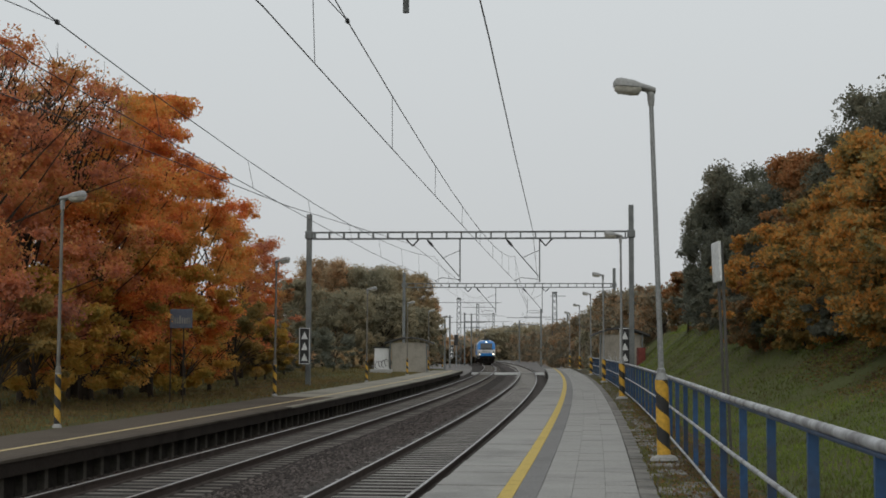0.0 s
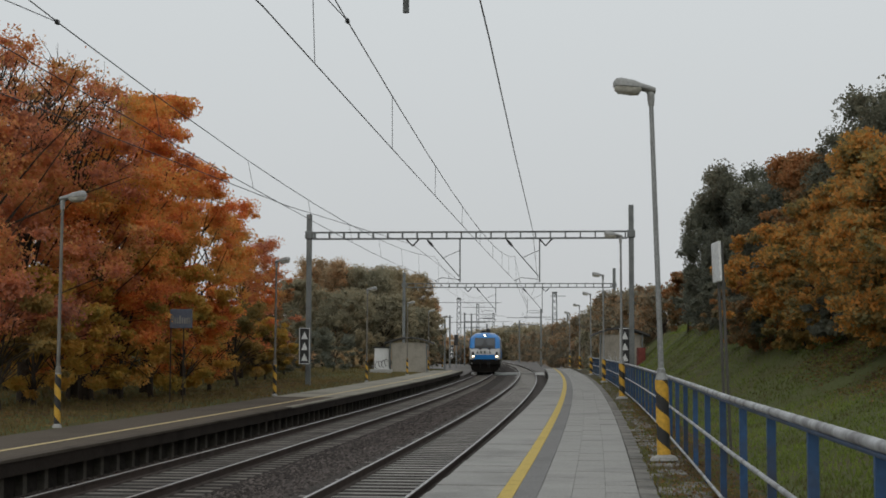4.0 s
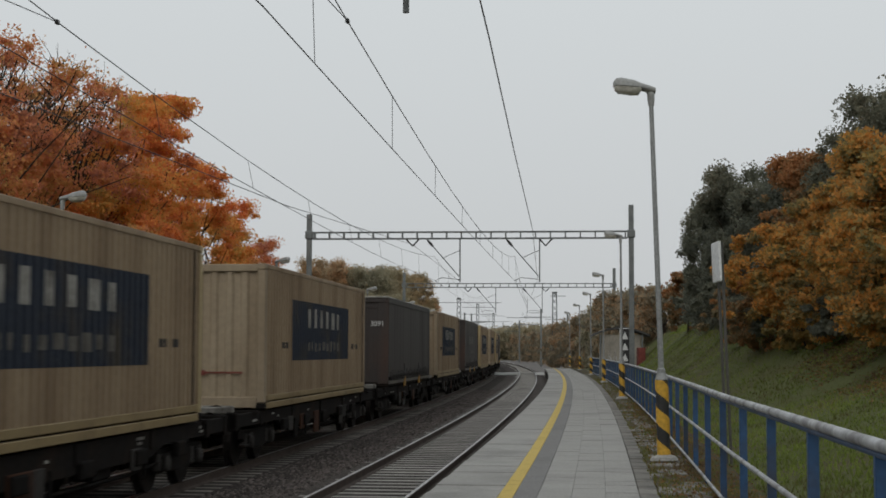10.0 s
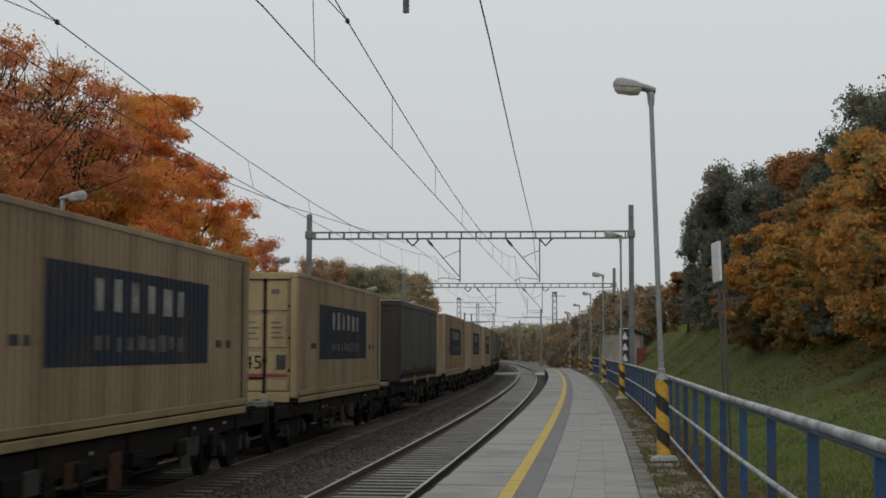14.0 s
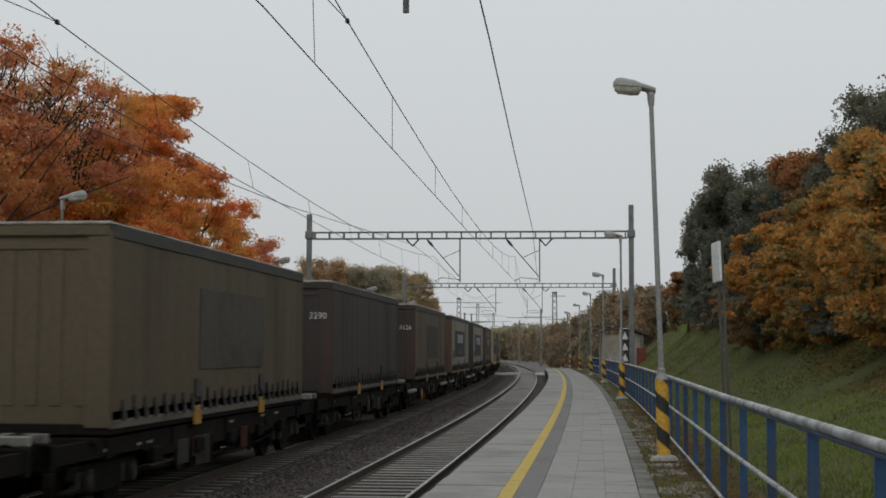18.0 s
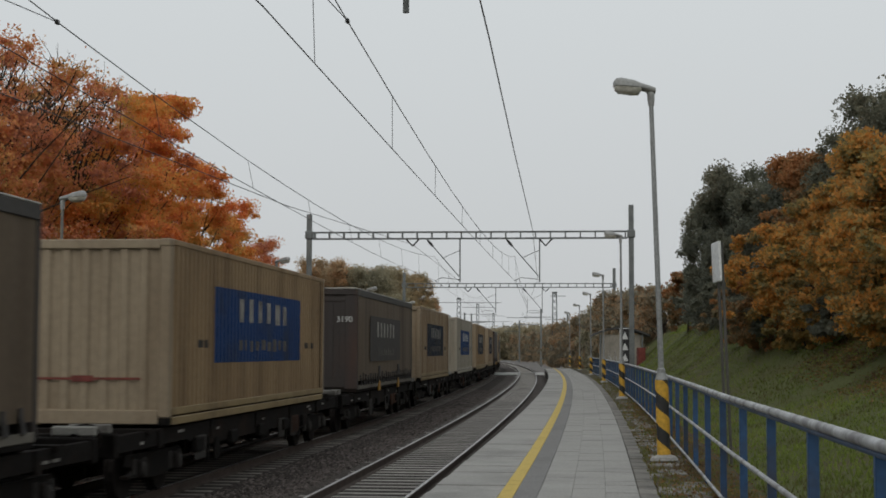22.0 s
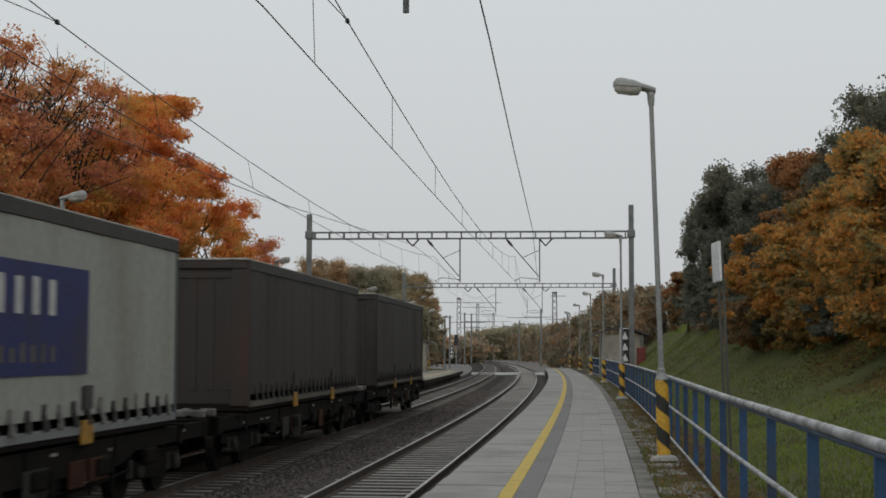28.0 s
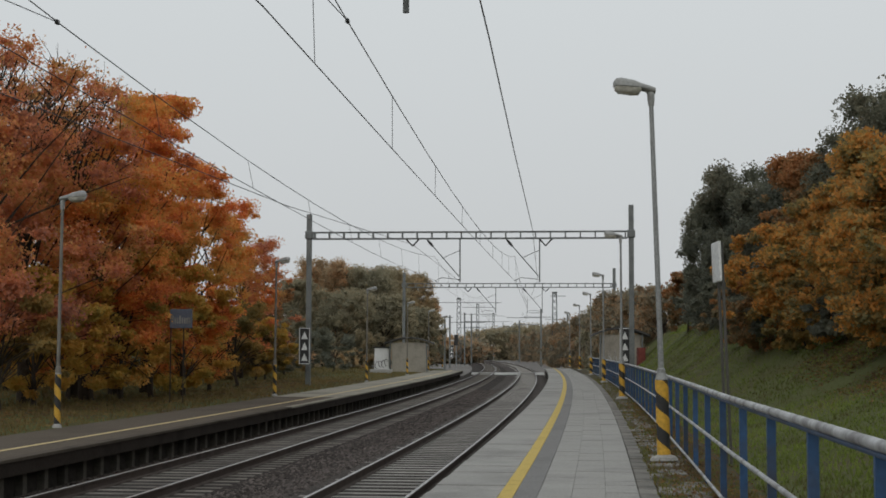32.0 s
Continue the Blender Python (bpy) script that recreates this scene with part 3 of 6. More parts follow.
strip("kerb_base", RP1 + 0.14, RP1 + 0.27, -0.3, HR - 0.06, -60, R_END, M["dirt"], parent=plat_r)

# broken edging stones sunk in the verge
for k in range(150):
    s, n = 13 + 62 * random.random() ** 1.3, random.uniform(4.42, 4.9)
    w, d = random.uniform(0.09, 0.2), random.uniform(0.12, 0.32)
    q = Mesh().box(-w, w, -d, d, -0.05, 0.012, 0.01)
    o = part("edging_stone", q, M["edging"], plat_r)
    o.matrix_world = on_line(s, n, HR - 0.028, random.uniform(-14, 14)) @ pose(0, 0, 0, random.uniform(-2, 2), random.uniform(-2, 2))

# ---- left platform ----
LP0, L_END = -5.97, 133.5
plat_l = thing("platform", Matrix(), "old asphalt platform on concrete posts with a faded yellow line", "platform", kind="structure")
strip("platform_surface", -8.75, LP0 - 0.25, HL - 0.25, HL, -60, 56, M["asphalt"], parent=plat_l)
strip("platform_surface", -8.75, LP0 - 0.25, HL - 0.25, HL, 56.004, L_END, M["pale_top"], parent=plat_l)
strip("edge_slab", LP0 - 0.25, LP0, HL - 0.05, HL + 0.002, -60, 46, M["old_edge"], parent=plat_l)
strip("edge_slab", LP0 - 0.25, LP0, HL - 0.05, HL + 0.002, 46.004, L_END, M["pale_top"], parent=plat_l)
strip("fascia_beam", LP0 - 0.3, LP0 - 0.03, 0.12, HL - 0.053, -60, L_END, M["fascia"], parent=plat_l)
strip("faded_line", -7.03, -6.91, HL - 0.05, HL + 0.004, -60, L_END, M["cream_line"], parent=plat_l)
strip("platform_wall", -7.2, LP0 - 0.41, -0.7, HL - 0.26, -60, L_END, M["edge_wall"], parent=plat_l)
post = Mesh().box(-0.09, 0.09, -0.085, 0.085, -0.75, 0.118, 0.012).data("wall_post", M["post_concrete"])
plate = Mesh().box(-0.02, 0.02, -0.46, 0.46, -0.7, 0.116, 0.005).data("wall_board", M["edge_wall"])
for k in range(120):
    s = 23.47 + 0.98 * (k - 8)
    o = part("wall_post", post, None, plat_l)
    o.matrix_world = on_line(s, LP0 - 0.27, 0)
    o = part("wall_board", plate, None, plat_l)
    o.matrix_world = on_line(s + 0.49, LP0 - 0.35, random.uniform(-0.01, 0.01))

# foot crossing at the platform ends
cross = thing("level_crossing", Matrix(), "pale boarded foot crossing between the platform ends", "crossing", kind="structure")
for k, (a, b) in enumerate(((-5.6, -4.95), (-4.75, -3.5), (-3.3, -0.85), (-0.65, 0.65), (0.85, 1.7))):
    for j in range(3):
        part("crossing_board", Mesh().box(a, b, j * 0.85, j * 0.85 + 0.82, -0.18, 0.03, 0.01).move(on_line(146, 0, 0)), M["white"] if j == 0 and k % 2 == 0 else M["concrete"], cross)

# ---- fence along the platform ----
fence = thing("fence", Matrix(), "blue steel fence with worn white handrails along the platform", "fence")
def run(name, n, z, r, s0, s1, mat, sides=8):
    k = int((s1 - s0) / 2.35)
    part(name, Mesh().tube([P(s, n, z + 0.05 * max(0.0, (16 - s) / 9)) for s in [s0 + (s1 - s0) * i / k for i in range(k + 1)]], r, sides), mat, fence, smooth=60)
run("top_rail", 5.03, 1.72, 0.033, 0.6, 120, M["rail_white"], 12)
run("under_rail", 5.04, 1.672, 0.02, 0.6, 120, M["fence_blue"])
run("middle_rail", 5.0, 1.18, 0.022, 0.6, 120, M["rail_white"])
run("bottom_rail", 5.0, 0.61, 0.02, 0.6, 120, M["rail_white"])
fpost = Mesh().box(-0.036, 0.036, -0.032, 0.032, 0.3, 1.7, 0.006).data("fence_post", M["fence_blue"])
for k in range(50):
    o = part("fence_post", fpost, None, fence)
    o.matrix_world = on_line(0.6 + 2.35 * k, 5.06, 0.05 * max(0.0, (15.4 - 2.35 * k) / 9) + random.uniform(-0.006, 0.006), random.uniform(-2, 2))


# ---- lamps ----
def street_lamp(h, arm, label, k_=1.0, steel="galv"):
    """A tapered post with a striped sleeve and a cobra head reaching along local -x."""
    lamp = thing("platform_lamp", Matrix(), label, "lamp", "platform lamps")
    part("post", Mesh().tube([(0, 0, 0), (0, 0, 1.4), (0, 0, 1.42), (-0.02, 0, h)], [0.07, 0.066, 0.046, 0.036], 12), M[steel], lamp, smooth=40)
    part("foot", Mesh().tube([(0, 0, 0), (0, 0, 0.05), (0, 0, 0.09)], [0.22 * k_ ** 2, 0.2 * k_ ** 2, 0.1 * k_], 14), M["concrete"], lamp)
    part("sleeve_cap", Mesh().tube([(0, 0, 1.24), (0, 0, 1.34)], [0.1 * k_, 0.07 * k_], 14), M["galv"], lamp)
    black = Mesh().tube([(0, 0, 0.08), (0, 0, 1.24)], 0.1 * k_, 16)
    sleeve = part("sleeve", black, M["black"], lamp, "black and yellow striped warning sleeve", smooth=40)
    for k in range(4):
        band, ring = Mesh(), []
        for a in range(25):
            t = 2 * math.pi * a / 24
            z0 = 0.5 * (k + 1) - 0.16 - 0.5 * a / 24
            lo, hi = min(max(z0, 0.085), 1.235), min(max(z0 + 0.26, 0.085), 1.235)
            ring.append((((0.1 * k_ + 0.0035) * math.cos(t), (0.1 * k_ + 0.0035) * math.sin(t), lo), ((0.1 * k_ + 0.0035) * math.cos(t), (0.1 * k_ + 0.0035) * math.sin(t), hi)))
        for a in range(24):
            if ring[a][1][2] - ring[a][0][2] + ring[a + 1][1][2] - ring[a + 1][0][2] > 0.001:
                band.quad(ring[a][0], ring[a + 1][0], ring[a + 1][1], ring[a][1])
        if band.f:
            part("stripe", band, M["hazard"], sleeve)
    part("bracket", Mesh().tube([(-0.02, 0, h - 0.16), (-0.02, 0, h - 0.05), (-0.02, 0, h + 0.02), (-0.05, 0, h + 0.09)], [0.046, 0.058, 0.058, 0.05], 10), M["lamp_head"], lamp, smooth=40)
    def oval(x, w, top, bot):
        return [(x, w * math.cos(t), h + 0.1 - 0.1 * x + (top if math.sin(t) > 0 else bot) * abs(math.sin(t)) * (1 if math.sin(t) > 0 else -1)) for t in [2 * math.pi * k / 14 for k in range(14)]]
    part("housing", Mesh().loft([oval(0.05, 0.05, 0.04, 0.06), oval(-0.04, 0.075, 0.06, 0.06), oval(-0.18 * arm, 0.11, 0.09, 0.03), oval(-0.26 * arm, 0.15, 0.12, 0.015), oval(-0.48 * arm, 0.16, 0.145, 0.012), oval(-0.56 * arm, 0.14, 0.13, 0.01), oval(-0.6 * arm, 0.09, 0.08, 0.005)]), M["lamp_head"], lamp, smooth=50)
    part("bowl", Mesh().loft([oval(-0.17 * arm, 0.09, -0.012, 0.04), oval(-0.22 * arm, 0.13, -0.012, 0.11), oval(-0.34 * arm, 0.14, -0.01, 0.125), oval(-0.54 * arm, 0.13, -0.01, 0.115), oval(-0.59 * arm, 0.08, -0.008, 0.07)]), M["lamp_bowl"], lamp, smooth=50)
    return lamp


first = street_lamp(5.68, 1.0, "grey platform lamp post with striped warning sleeve")
first.matrix_basis = on_line(23.0, 4.66, HR, 10) @ pose(0, 0, 0, 0, -1.45, 0)
for s in (51.9, 78.8, 104.5, 130.5, 156.0):
    copy_thing(first, on_line(s, 4.7, HR, random.uniform(-4, 8)))
left = street_lamp(5.25, 0.95, "grey platform lamp post leaning over the old platform", 0.72, "old_steel")
left.matrix_basis = on_line(32.9, -8.82, HL, 185)
for s in (56.9, 83.5, 107.5, 129.0, 152.0):
    copy_thing(left, on_line(s, -8.85, HL, 180 + random.uniform(-6, 6)))


# ---- overhead line portals ----
def portal(s, nl, nr, arms=True, lift=0.0):
    g = thing("overhead_line_portal", on_line(s, 0, lift), "grey steel portal carrying the overhead wires", "gantry", "overhead line portals")
    for n, h, z0 in ((nl, 9.45, 0.2), (nr, 9.85, 0.2)):
        part("mast", Mesh().box(n - 0.13, n + 0.13, -0.13, 0.13, z0 - 0.8, h, 0.02), M["mast"], g)
        part("beam_clamp", Mesh().box(n - 0.2, n + 0.2, -0.2, 0.2, 8.15, 8.55, 0.03), M["mast"], g)
    for z in (8.14, 8.48):
        for y in (-0.14, 0.14):
            part("chord", Mesh().box(nl + 0.2, nr - 0.2, y - 0.03, y + 0.03, z - 0.035, z + 0.035), M["mast"], g)
    k = int((nr - nl) / 0.78)
    for i in range(k + 1):
        x = nl + 0.3 + (nr - nl - 0.6) * i / k
        part("batten", Mesh().box(x - 0.035, x + 0.035, -0.145, 0.145, 8.17, 8.45), M["mast"], g)
    for c in (0.0, TRACK2) if arms else (0.0,):
        off = 1.31 if arms else 1.67
        tube = part("drop_tube", Mesh().tube([(c + off, 0, 8.16), (c + off, 0, 5.85 if arms else 5.76)], 0.034, 8), M["mast"], g)
        if not arms:
            continue
        part("strut", Mesh().tube([(c - 0.42, 0, 8.1), (c + 1.27, 0, 6.15)], 0.03, 6), M["mast"], tube)
        part("insulator", Mesh().tube([(c - 0.38, 0, 8.06), (c - 0.25, 0, 7.9), (c - 0.1, 0, 7.73)], [0.05, 0.075, 0.05], 8), M["black"], tube)
        part("steady_arm", Mesh().tube([(c + 1.31, 0, 6.0), (c + 0.35, 0, 6.1), (c - 0.02, 0, 5.92)], 0.02, 6), M["mast"], tube)
        part("steady_tube", Mesh().tube([(c + 1.31, 0, 7.52), (c + 0.35, 0, 7.1)], 0.018, 6), M["mast"], tube)
        v = part("hanger", Mesh().tube([(c + 1.31 + 0.0, 0, 8.1), (c + 1.62, 0, 7.75), (c + 1.95, 0, 8.1)], 0.05, 6) if c == 0 else Mesh().tube([(c - 1.5, 0, 8.1), (c - 1.17, 0, 7.75), (c - 0.85, 0, 8.1)], 0.05, 6), M["black"], g)
    return g


portal(74.9, -10.78, 6.03, True, -0.08)
portal(128.8, -11.05, 7.7, True, -0.25)
portal(15.2, -10.9, 7.6, False)


# ---- overhead wires ----
def wire(name, pts, r, label):
    w = thing(name, Matrix(), label, "wire", "overhead wires")
    part("strand", Mesh().tube(pts, r, 5), M["wire"], w)
    return w


SUPPORTS = [-40.0, 15.2, 74.9, 128.8, 183.0, 237.0, 291.0, 345.0]
for c, shift, lift, dip in ((0.0, 0.12, 0.1, 1.13), (TRACK2, 0.36, -0.16, 0.9)):
    contact, carrier = [], []
    for a, b in zip(SUPPORTS, SUPPORTS[1:]):
        for k in range(13):
            u = k / 12
            s = a + (b - a) * u
            sag = 4 * u * (1 - u)
            near = shift * max(0.0, 1 - abs(s - 15) / 60)
            contact.append(P(s, c + near, 5.88 - 0.27 * sag + (0.21 * max(0.0, 1 - abs(s - 15) / 36) if c else 0.0)))
            carrier.append(P(s, c + near + lift * max(0.0, 1 - abs(s - 22) / 60), 7.12 - dip * sag))
    w = wire("contact_wire", contact, 0.0085, "dark contact wire hung over a track")
    wire("carrier_wire", carrier, 0.009, "dark sagging carrier wire over a track")
    for a, b in zip(SUPPORTS, SUPPORTS[1:]):
        for k in range(8):
            u = (2.2 + 7.0 * k) / (b - a)
            f, i = (u * 12) % 1, min(int(u * 12), 11) + 13 * SUPPORTS.index(a)
            lo, hi = Vector(contact[i]).lerp(Vector(contact[i + 1]), f + (0.14 if c == 0 else 0)), Vector(carrier[i]).lerp(Vector(carrier[i + 1]), f)
            if u < 1:
                part("dropper", Mesh().tube([lo, hi], 0.005, 4), M["wire"], w)
wire("feeder_wire", [P(-40, 2.4, 10.0), P(15.2, 1.735, 8.9), P(30, 1.45, 8.7), P(45, 1.19, 8.5), P(74.9, 0.95, 8.5), P(128.8, 0.9, 8.6), P(183, 0.9, 8.6)], 0.016, "thick dark feeder wire above the near track")
wire("feeder_wire", [P(-10, -6.6, 6.6), P(15.9, -6.2, 6.35), P(45, -5.9, 6.75), P(74.9, -5.3, 7.75), P(128.8, -5.2, 7.75)], 0.012, "dark anchoring wire beside the train's track")
wire("stay_wire", [P(19.85, -3.964, 6.86), P(17.0, -3.517, 6.47), P(13.0, -2.9, 5.95)], 0.007, "thin dark stay wire joining a carrier wire")
wire("stay_wire", [P(19.9, 0.207, 6.795), P(17.5, 0.387, 6.5), P(13.0, 0.75, 6.0)], 0.007, "thin dark stay wire joining a carrier wire")
for s, n, z in ((19.85, TRACK2 + 0.176, 6.86), (19.9, 0.207, 6.795)):
    node = thing("wire_clamp", on_line(s, n, z), "small dark clamp on an overhead wire", "clamp", "wire clamps")
    part("clamp_body", Mesh().box(-0.022, 0.022, -0.05, 0.05, -0.035, 0.03, 0.008), M["black"], node)
    part("clamp_bolt", Mesh().tube([(-0.035, 0, -0.01), (0.035, 0, -0.01)], 0.009, 6), M["galv"], node)

# ---- signs and boards ----
def distance_board(m, label):
    b = thing("signal_board", m, label, "signal board", "striped signal boards")
    part("panel", Mesh().box(-0.27, 0.27, -0.015, 0.015, 0, 1.86, 0.006), M["black"], b)
    for x0, x1, z0, z1 in ((-0.27, -0.235, 0, 1.86), (0.235, 0.27, 0, 1.86), (-0.235, 0.235, 0, 0.035), (-0.235, 0.235, 1.825, 1.86)):
        part("border", Mesh().box(x0, x1, -0.022, -0.016, z0, z1), M["white"], b)
    for k in range(3):
        z = 0.16 + k * 0.56
        part("triangle", Mesh().prism([(-0.17, z), (0.17, z), (0.0, z + 0.4)], "y", -0.024, -0.016), M["white"], b)
    part("bracket", Mesh().box(-0.03, 0.03, 0.015, 0.3, 1.2, 1.28), M["mast"], b)
    return b


distance_board(pose(-7.13, 74.3, 1.52), "black signal board with three white triangles on the mast")
distance_board(pose(9.38, 74.2, 1.55), "black signal board with three white triangles beside the platform")
distance_board(pose(17.3, 210.5, 0.9), "small far black and white signal board")
distance_board(pose(1.3, 210.5, 1.2), "small far black and white signal board by the other mast")

name = thing("station_sign", on_line(48.5, -10.38, 0.36, 0), "blue station name sign on two thin posts among leaves", "sign")
part("board", Mesh().box(-0.36, 0.42, -0.02, 0.02, 2.6, 3.26, 0.01), M["sign_blue"], name)
for k in range(8):
    x = -0.25 + 0.58 * k / 7
    part("letter_bar", Mesh().box(x - 0.027, x + 0.027, -0.026, -0.02, 2.76, 2.76 + (0.27 if k in (0, 3) else 0.2)), M["mark"], name)
for x in (-0.33, 0.12):
    part("post", Mesh().tube([(x, 0.03, -0.2), (x, 0.03, 3.2)], 0.022, 8), M["bark"], name)

notice = thing("notice_board", on_line(23.2, 5.62, 0.3, -84) @ pose(0, 0, 0, 2.0, 0, 0), "blank white board on two leaning grey posts behind the fence", "sign")
part("board", Mesh().box(-0.3, 0.3, -0.02, 0.02, 3.0, 3.62, 0.008), M["white"], notice)
for x in (-0.16, 0.2):
    part("post", Mesh().tube([(x, 0.05, -0.3), (x, 0.05, 3.6)], 0.024, 8), M["old_post"], notice)
edge = thing("sign_frame", on_line(18.0, 7.3, 0.8, 0), "bent grey tube frame standing on the grass bank", "sign frame")
part("tube", Mesh().tube([(-0.18, 0, -0.3), (-0.18, 0, 2.35), (-0.13, 0, 2.47), (0, 0, 2.52), (0.5, 0, 2.52)], 0.035, 8), M["galv"], edge)


# ---- shelters ----
def shelter(m, w, d, h, label):
    sh = thing("platform_shelter", m, label, "shelter", "platform shelters")
    t = 0.15
    part("back_wall", Mesh().box(-w / 2, w / 2, d - t, d, -0.4, h), M["brick"], sh)
    part("side_wall", Mesh().box(-w / 2, -w / 2 + t, 0, d - t - 0.002, -0.4, h), M["brick"], sh)
    part("side_wall", Mesh().box(w / 2 - t, w / 2, 0, d - t - 0.002, -0.4, h), M["brick"], sh)
    part("front_wall", Mesh().box(-w / 2 + t + 0.002, w / 2 - t - 0.002, 0.02, t, -0.4, h), M["brick"], sh)
    part("bench", Mesh().box(-w / 2 + 0.3, w / 2 - 0.3, d - 0.7, d - t - 0.01, 0.4, 0.46, 0.01), M["mast"], sh)
    k = 9
    outline = [(-w / 2 - 0.62 + (w + 1.24) * i / k, h + 0.5 * math.sin(math.pi * i / k)) for i in range(k + 1)]
    outline += [(x, z - 0.13) for x, z in reversed(outline)]
    part("roof", Mesh().prism(outline, "y", -0.35, d + 0.35), M["roof_dark"], sh)
    for x in (-w / 2 - 0.1, w / 2 + 0.1):
        part("roof_post", Mesh().tube([(x, -0.25, -0.3), (x, -0.25, h)], 0.05, 8), M["mast"], sh)
    return sh


left_shelter = shelter(pose(-2.9, 122.5, HL, 0, 0, -2), 2.9, 3.2, 2.5, "grey plastered platform shelter with a dark curved roof")
hut = thing("relay_cabin", pose(-5.25, 124.0, 0.3), "low white cabin wall sprayed with black scrawl", "cabin")
part("wall", Mesh().box(-0.62, 0.62, 0, 2.2, -0.2, 2.15, 0.02), M["white"], hut)
part("roof", Mesh().box(-0.72, 0.72, -0.1, 2.3, 2.15, 2.27, 0.02), M["roof_dark"], hut)
for k, (x, z, a) in enumerate(((-0.4, 0.7, 0.3), (-0.1, 0.75, -0.4), (0.15, 0.8, 0.2), (0.4, 0.9, -0.2))):
    pts = [(x + 0.16 * math.cos(t), -0.012, z + 0.3 * math.sin(t + a)) for t in [0.5 + 0.55 * j for j in range(9)]]
    part("spray_stroke", Mesh().tube(pts, 0.03, 5), M["black"], hut)
right_shelter = shelter(pose(11.2, 90.5, HR, 0, 0, -3), 2.4, 3.0, 2.72, "grey graffiti-marked platform shelter with a dark curved roof")
for k in range(4):
    x = -0.85 + 0.35 * k
    part("scrawl", Mesh().tube([(x, -0.002, 1.0), (x + 0.12, -0.002, 1.7), (x + 0.25, -0.002, 1.1), (x + 0.1, -0.002, 1.35)], 0.02, 4), M["mark_white"], right_shelter)
box = thing("equipment_cabinet", pose(12.42, 89.2, 0.5, 0, 0, 5), "dull red metal cabinet standing beside the shelter", "cabinet")
part("body", Mesh().box(-0.3, 0.14, 0, 0.6, -0.1, 1.95, 0.03), M["red_dim"], box)
part("door", Mesh().box(-0.27, 0.11, -0.02, -0.001, 0.05, 1.85, 0.01), M["red_dim"], box)
low = thing("low_wall", pose(-5.0, 117.0, 0.3), "low pale concrete block by the platform", "wall")
part("block", Mesh().box(-0.9, 0.9, 0, 0.4, -0.2, 0.42, 0.03), M["concrete"], low)


# ---- distant masts ----
def far_mast(x, y, h, arms, label, lattice=False):
    m = thing("overhead_line_mast", pose(x, y, 0), label, "mast", "distant overhead line masts")
    if lattice:
        for a in (-0.28, 0.28):
            for b in (-0.28, 0.28):
                part("leg", Mesh().tube([(a * 1.4, b * 1.4, -0.8), (a, b, h)], 0.05, 5), M["mast"], m)
        for k in range(int(h / 0.9)):
            z, s = k * 0.9, 1 if k % 2 else -1
            part("brace", Mesh().tube([(-0.36 * s, -0.34, z), (0.36 * s, -0.34, z + 0.9)], 0.04, 4), M["mast"], m)
            part("brace", Mesh().tube([(0.36 * s, 0.34, z), (-0.36 * s, 0.34, z + 0.9)], 0.04, 4), M["mast"], m)
        part("mast_head", Mesh().box(-0.3, 0.3, -0.3, 0.3, h - 0.3, h, 0.03), M["mast"], m)
    else:
        part("pole", Mesh().box(-0.13, 0.13, -0.13, 0.13, -0.8, h, 0.02), M["mast"], m)
    for z, x0, x1 in arms:
        part("arm", Mesh().tube([(x0, 0, z), (x1, 0, z)], 0.045, 5), M["mast"], m)
    return m


far_mast(2.65, 238, 11.0, [(10.2, -3.6, 7.0), (7.0, 0, 4.5)], "tall dark lattice mast with cross arms", True)
far_mast(16.4, 211, 10.9, [(10.3, -0.6, 1.6), (7.2, -4.5, 0)], "tall dark lattice mast at the edge of the wood", True)
far_mast(3.85, 254, 9.0, [(7.4, 0, 5.5), (6.4, 0, 4.0)], "grey mast with cantilever arms by the curve")
far_mast(15.9, 233, 9.0, [(7.6, -5.5, 0), (6.5, -4.6, 0), (8.4, -2.0, 0)], "grey mast with cantilever arms beside the near track")
far_mast(17.0, 320, 9.0, [(7.6, -5.0, 0), (6.6, -3.5, 0)], "thin grey mast before the wooded hill")
far_mast(20.5, 490, 12.0, [(8.0, -3, 3)], "far thin mast above the wooded hill")
far_mast(8.0, 330, 13.0, [(12.2, -3.5, 3.5), (10.6, -4.5, 4.5), (8.9, -3.0, 3.0)], "far lattice mast over the line", True)
far_mast(14.4, 410, 13.0, [(12.2, -3.5, 3.5), (10.6, -4.5, 4.5)], "far lattice mast beyond the curve", True)
far_mast(1.05, 215, 7.5, [(7.2, -0.4, 0.5)], "short grey mast among the signals")
far_mast(0.25, 190, 6.4, [(6.2, -0.7, 0.2)], "short grey post among the signals")
far_mast(5.2, 262, 9.0, [(7.4, -4.0, 2.5), (6.4, -2.5, 2.0)], "grey mast with arms inside the curve")
far_mast(19.5, 225, 8.0, [(7.2, -3.5, 0)], "grey mast before the autumn trees")
for x, y in ((1.9, 205.0), (13.6, 385.0)):
    sg = thing("light_signal", pose(x, y, 0), "dark railway light signal on a thin post", "signal", "light signals")
    part("post", Mesh().tube([(0, 0, -0.6), (0, 0, 4.4)], 0.07, 8), M["galv"], sg)
    part("head", Mesh().box(-0.28, 0.28, -0.1, 0.1, 3.0, 4.5, 0.04), M["black"], sg)
    part("hood", Mesh().box(-0.75, -0.3, -0.1, 0.02, 3.6, 3.8, 0.02), M["white"], sg)


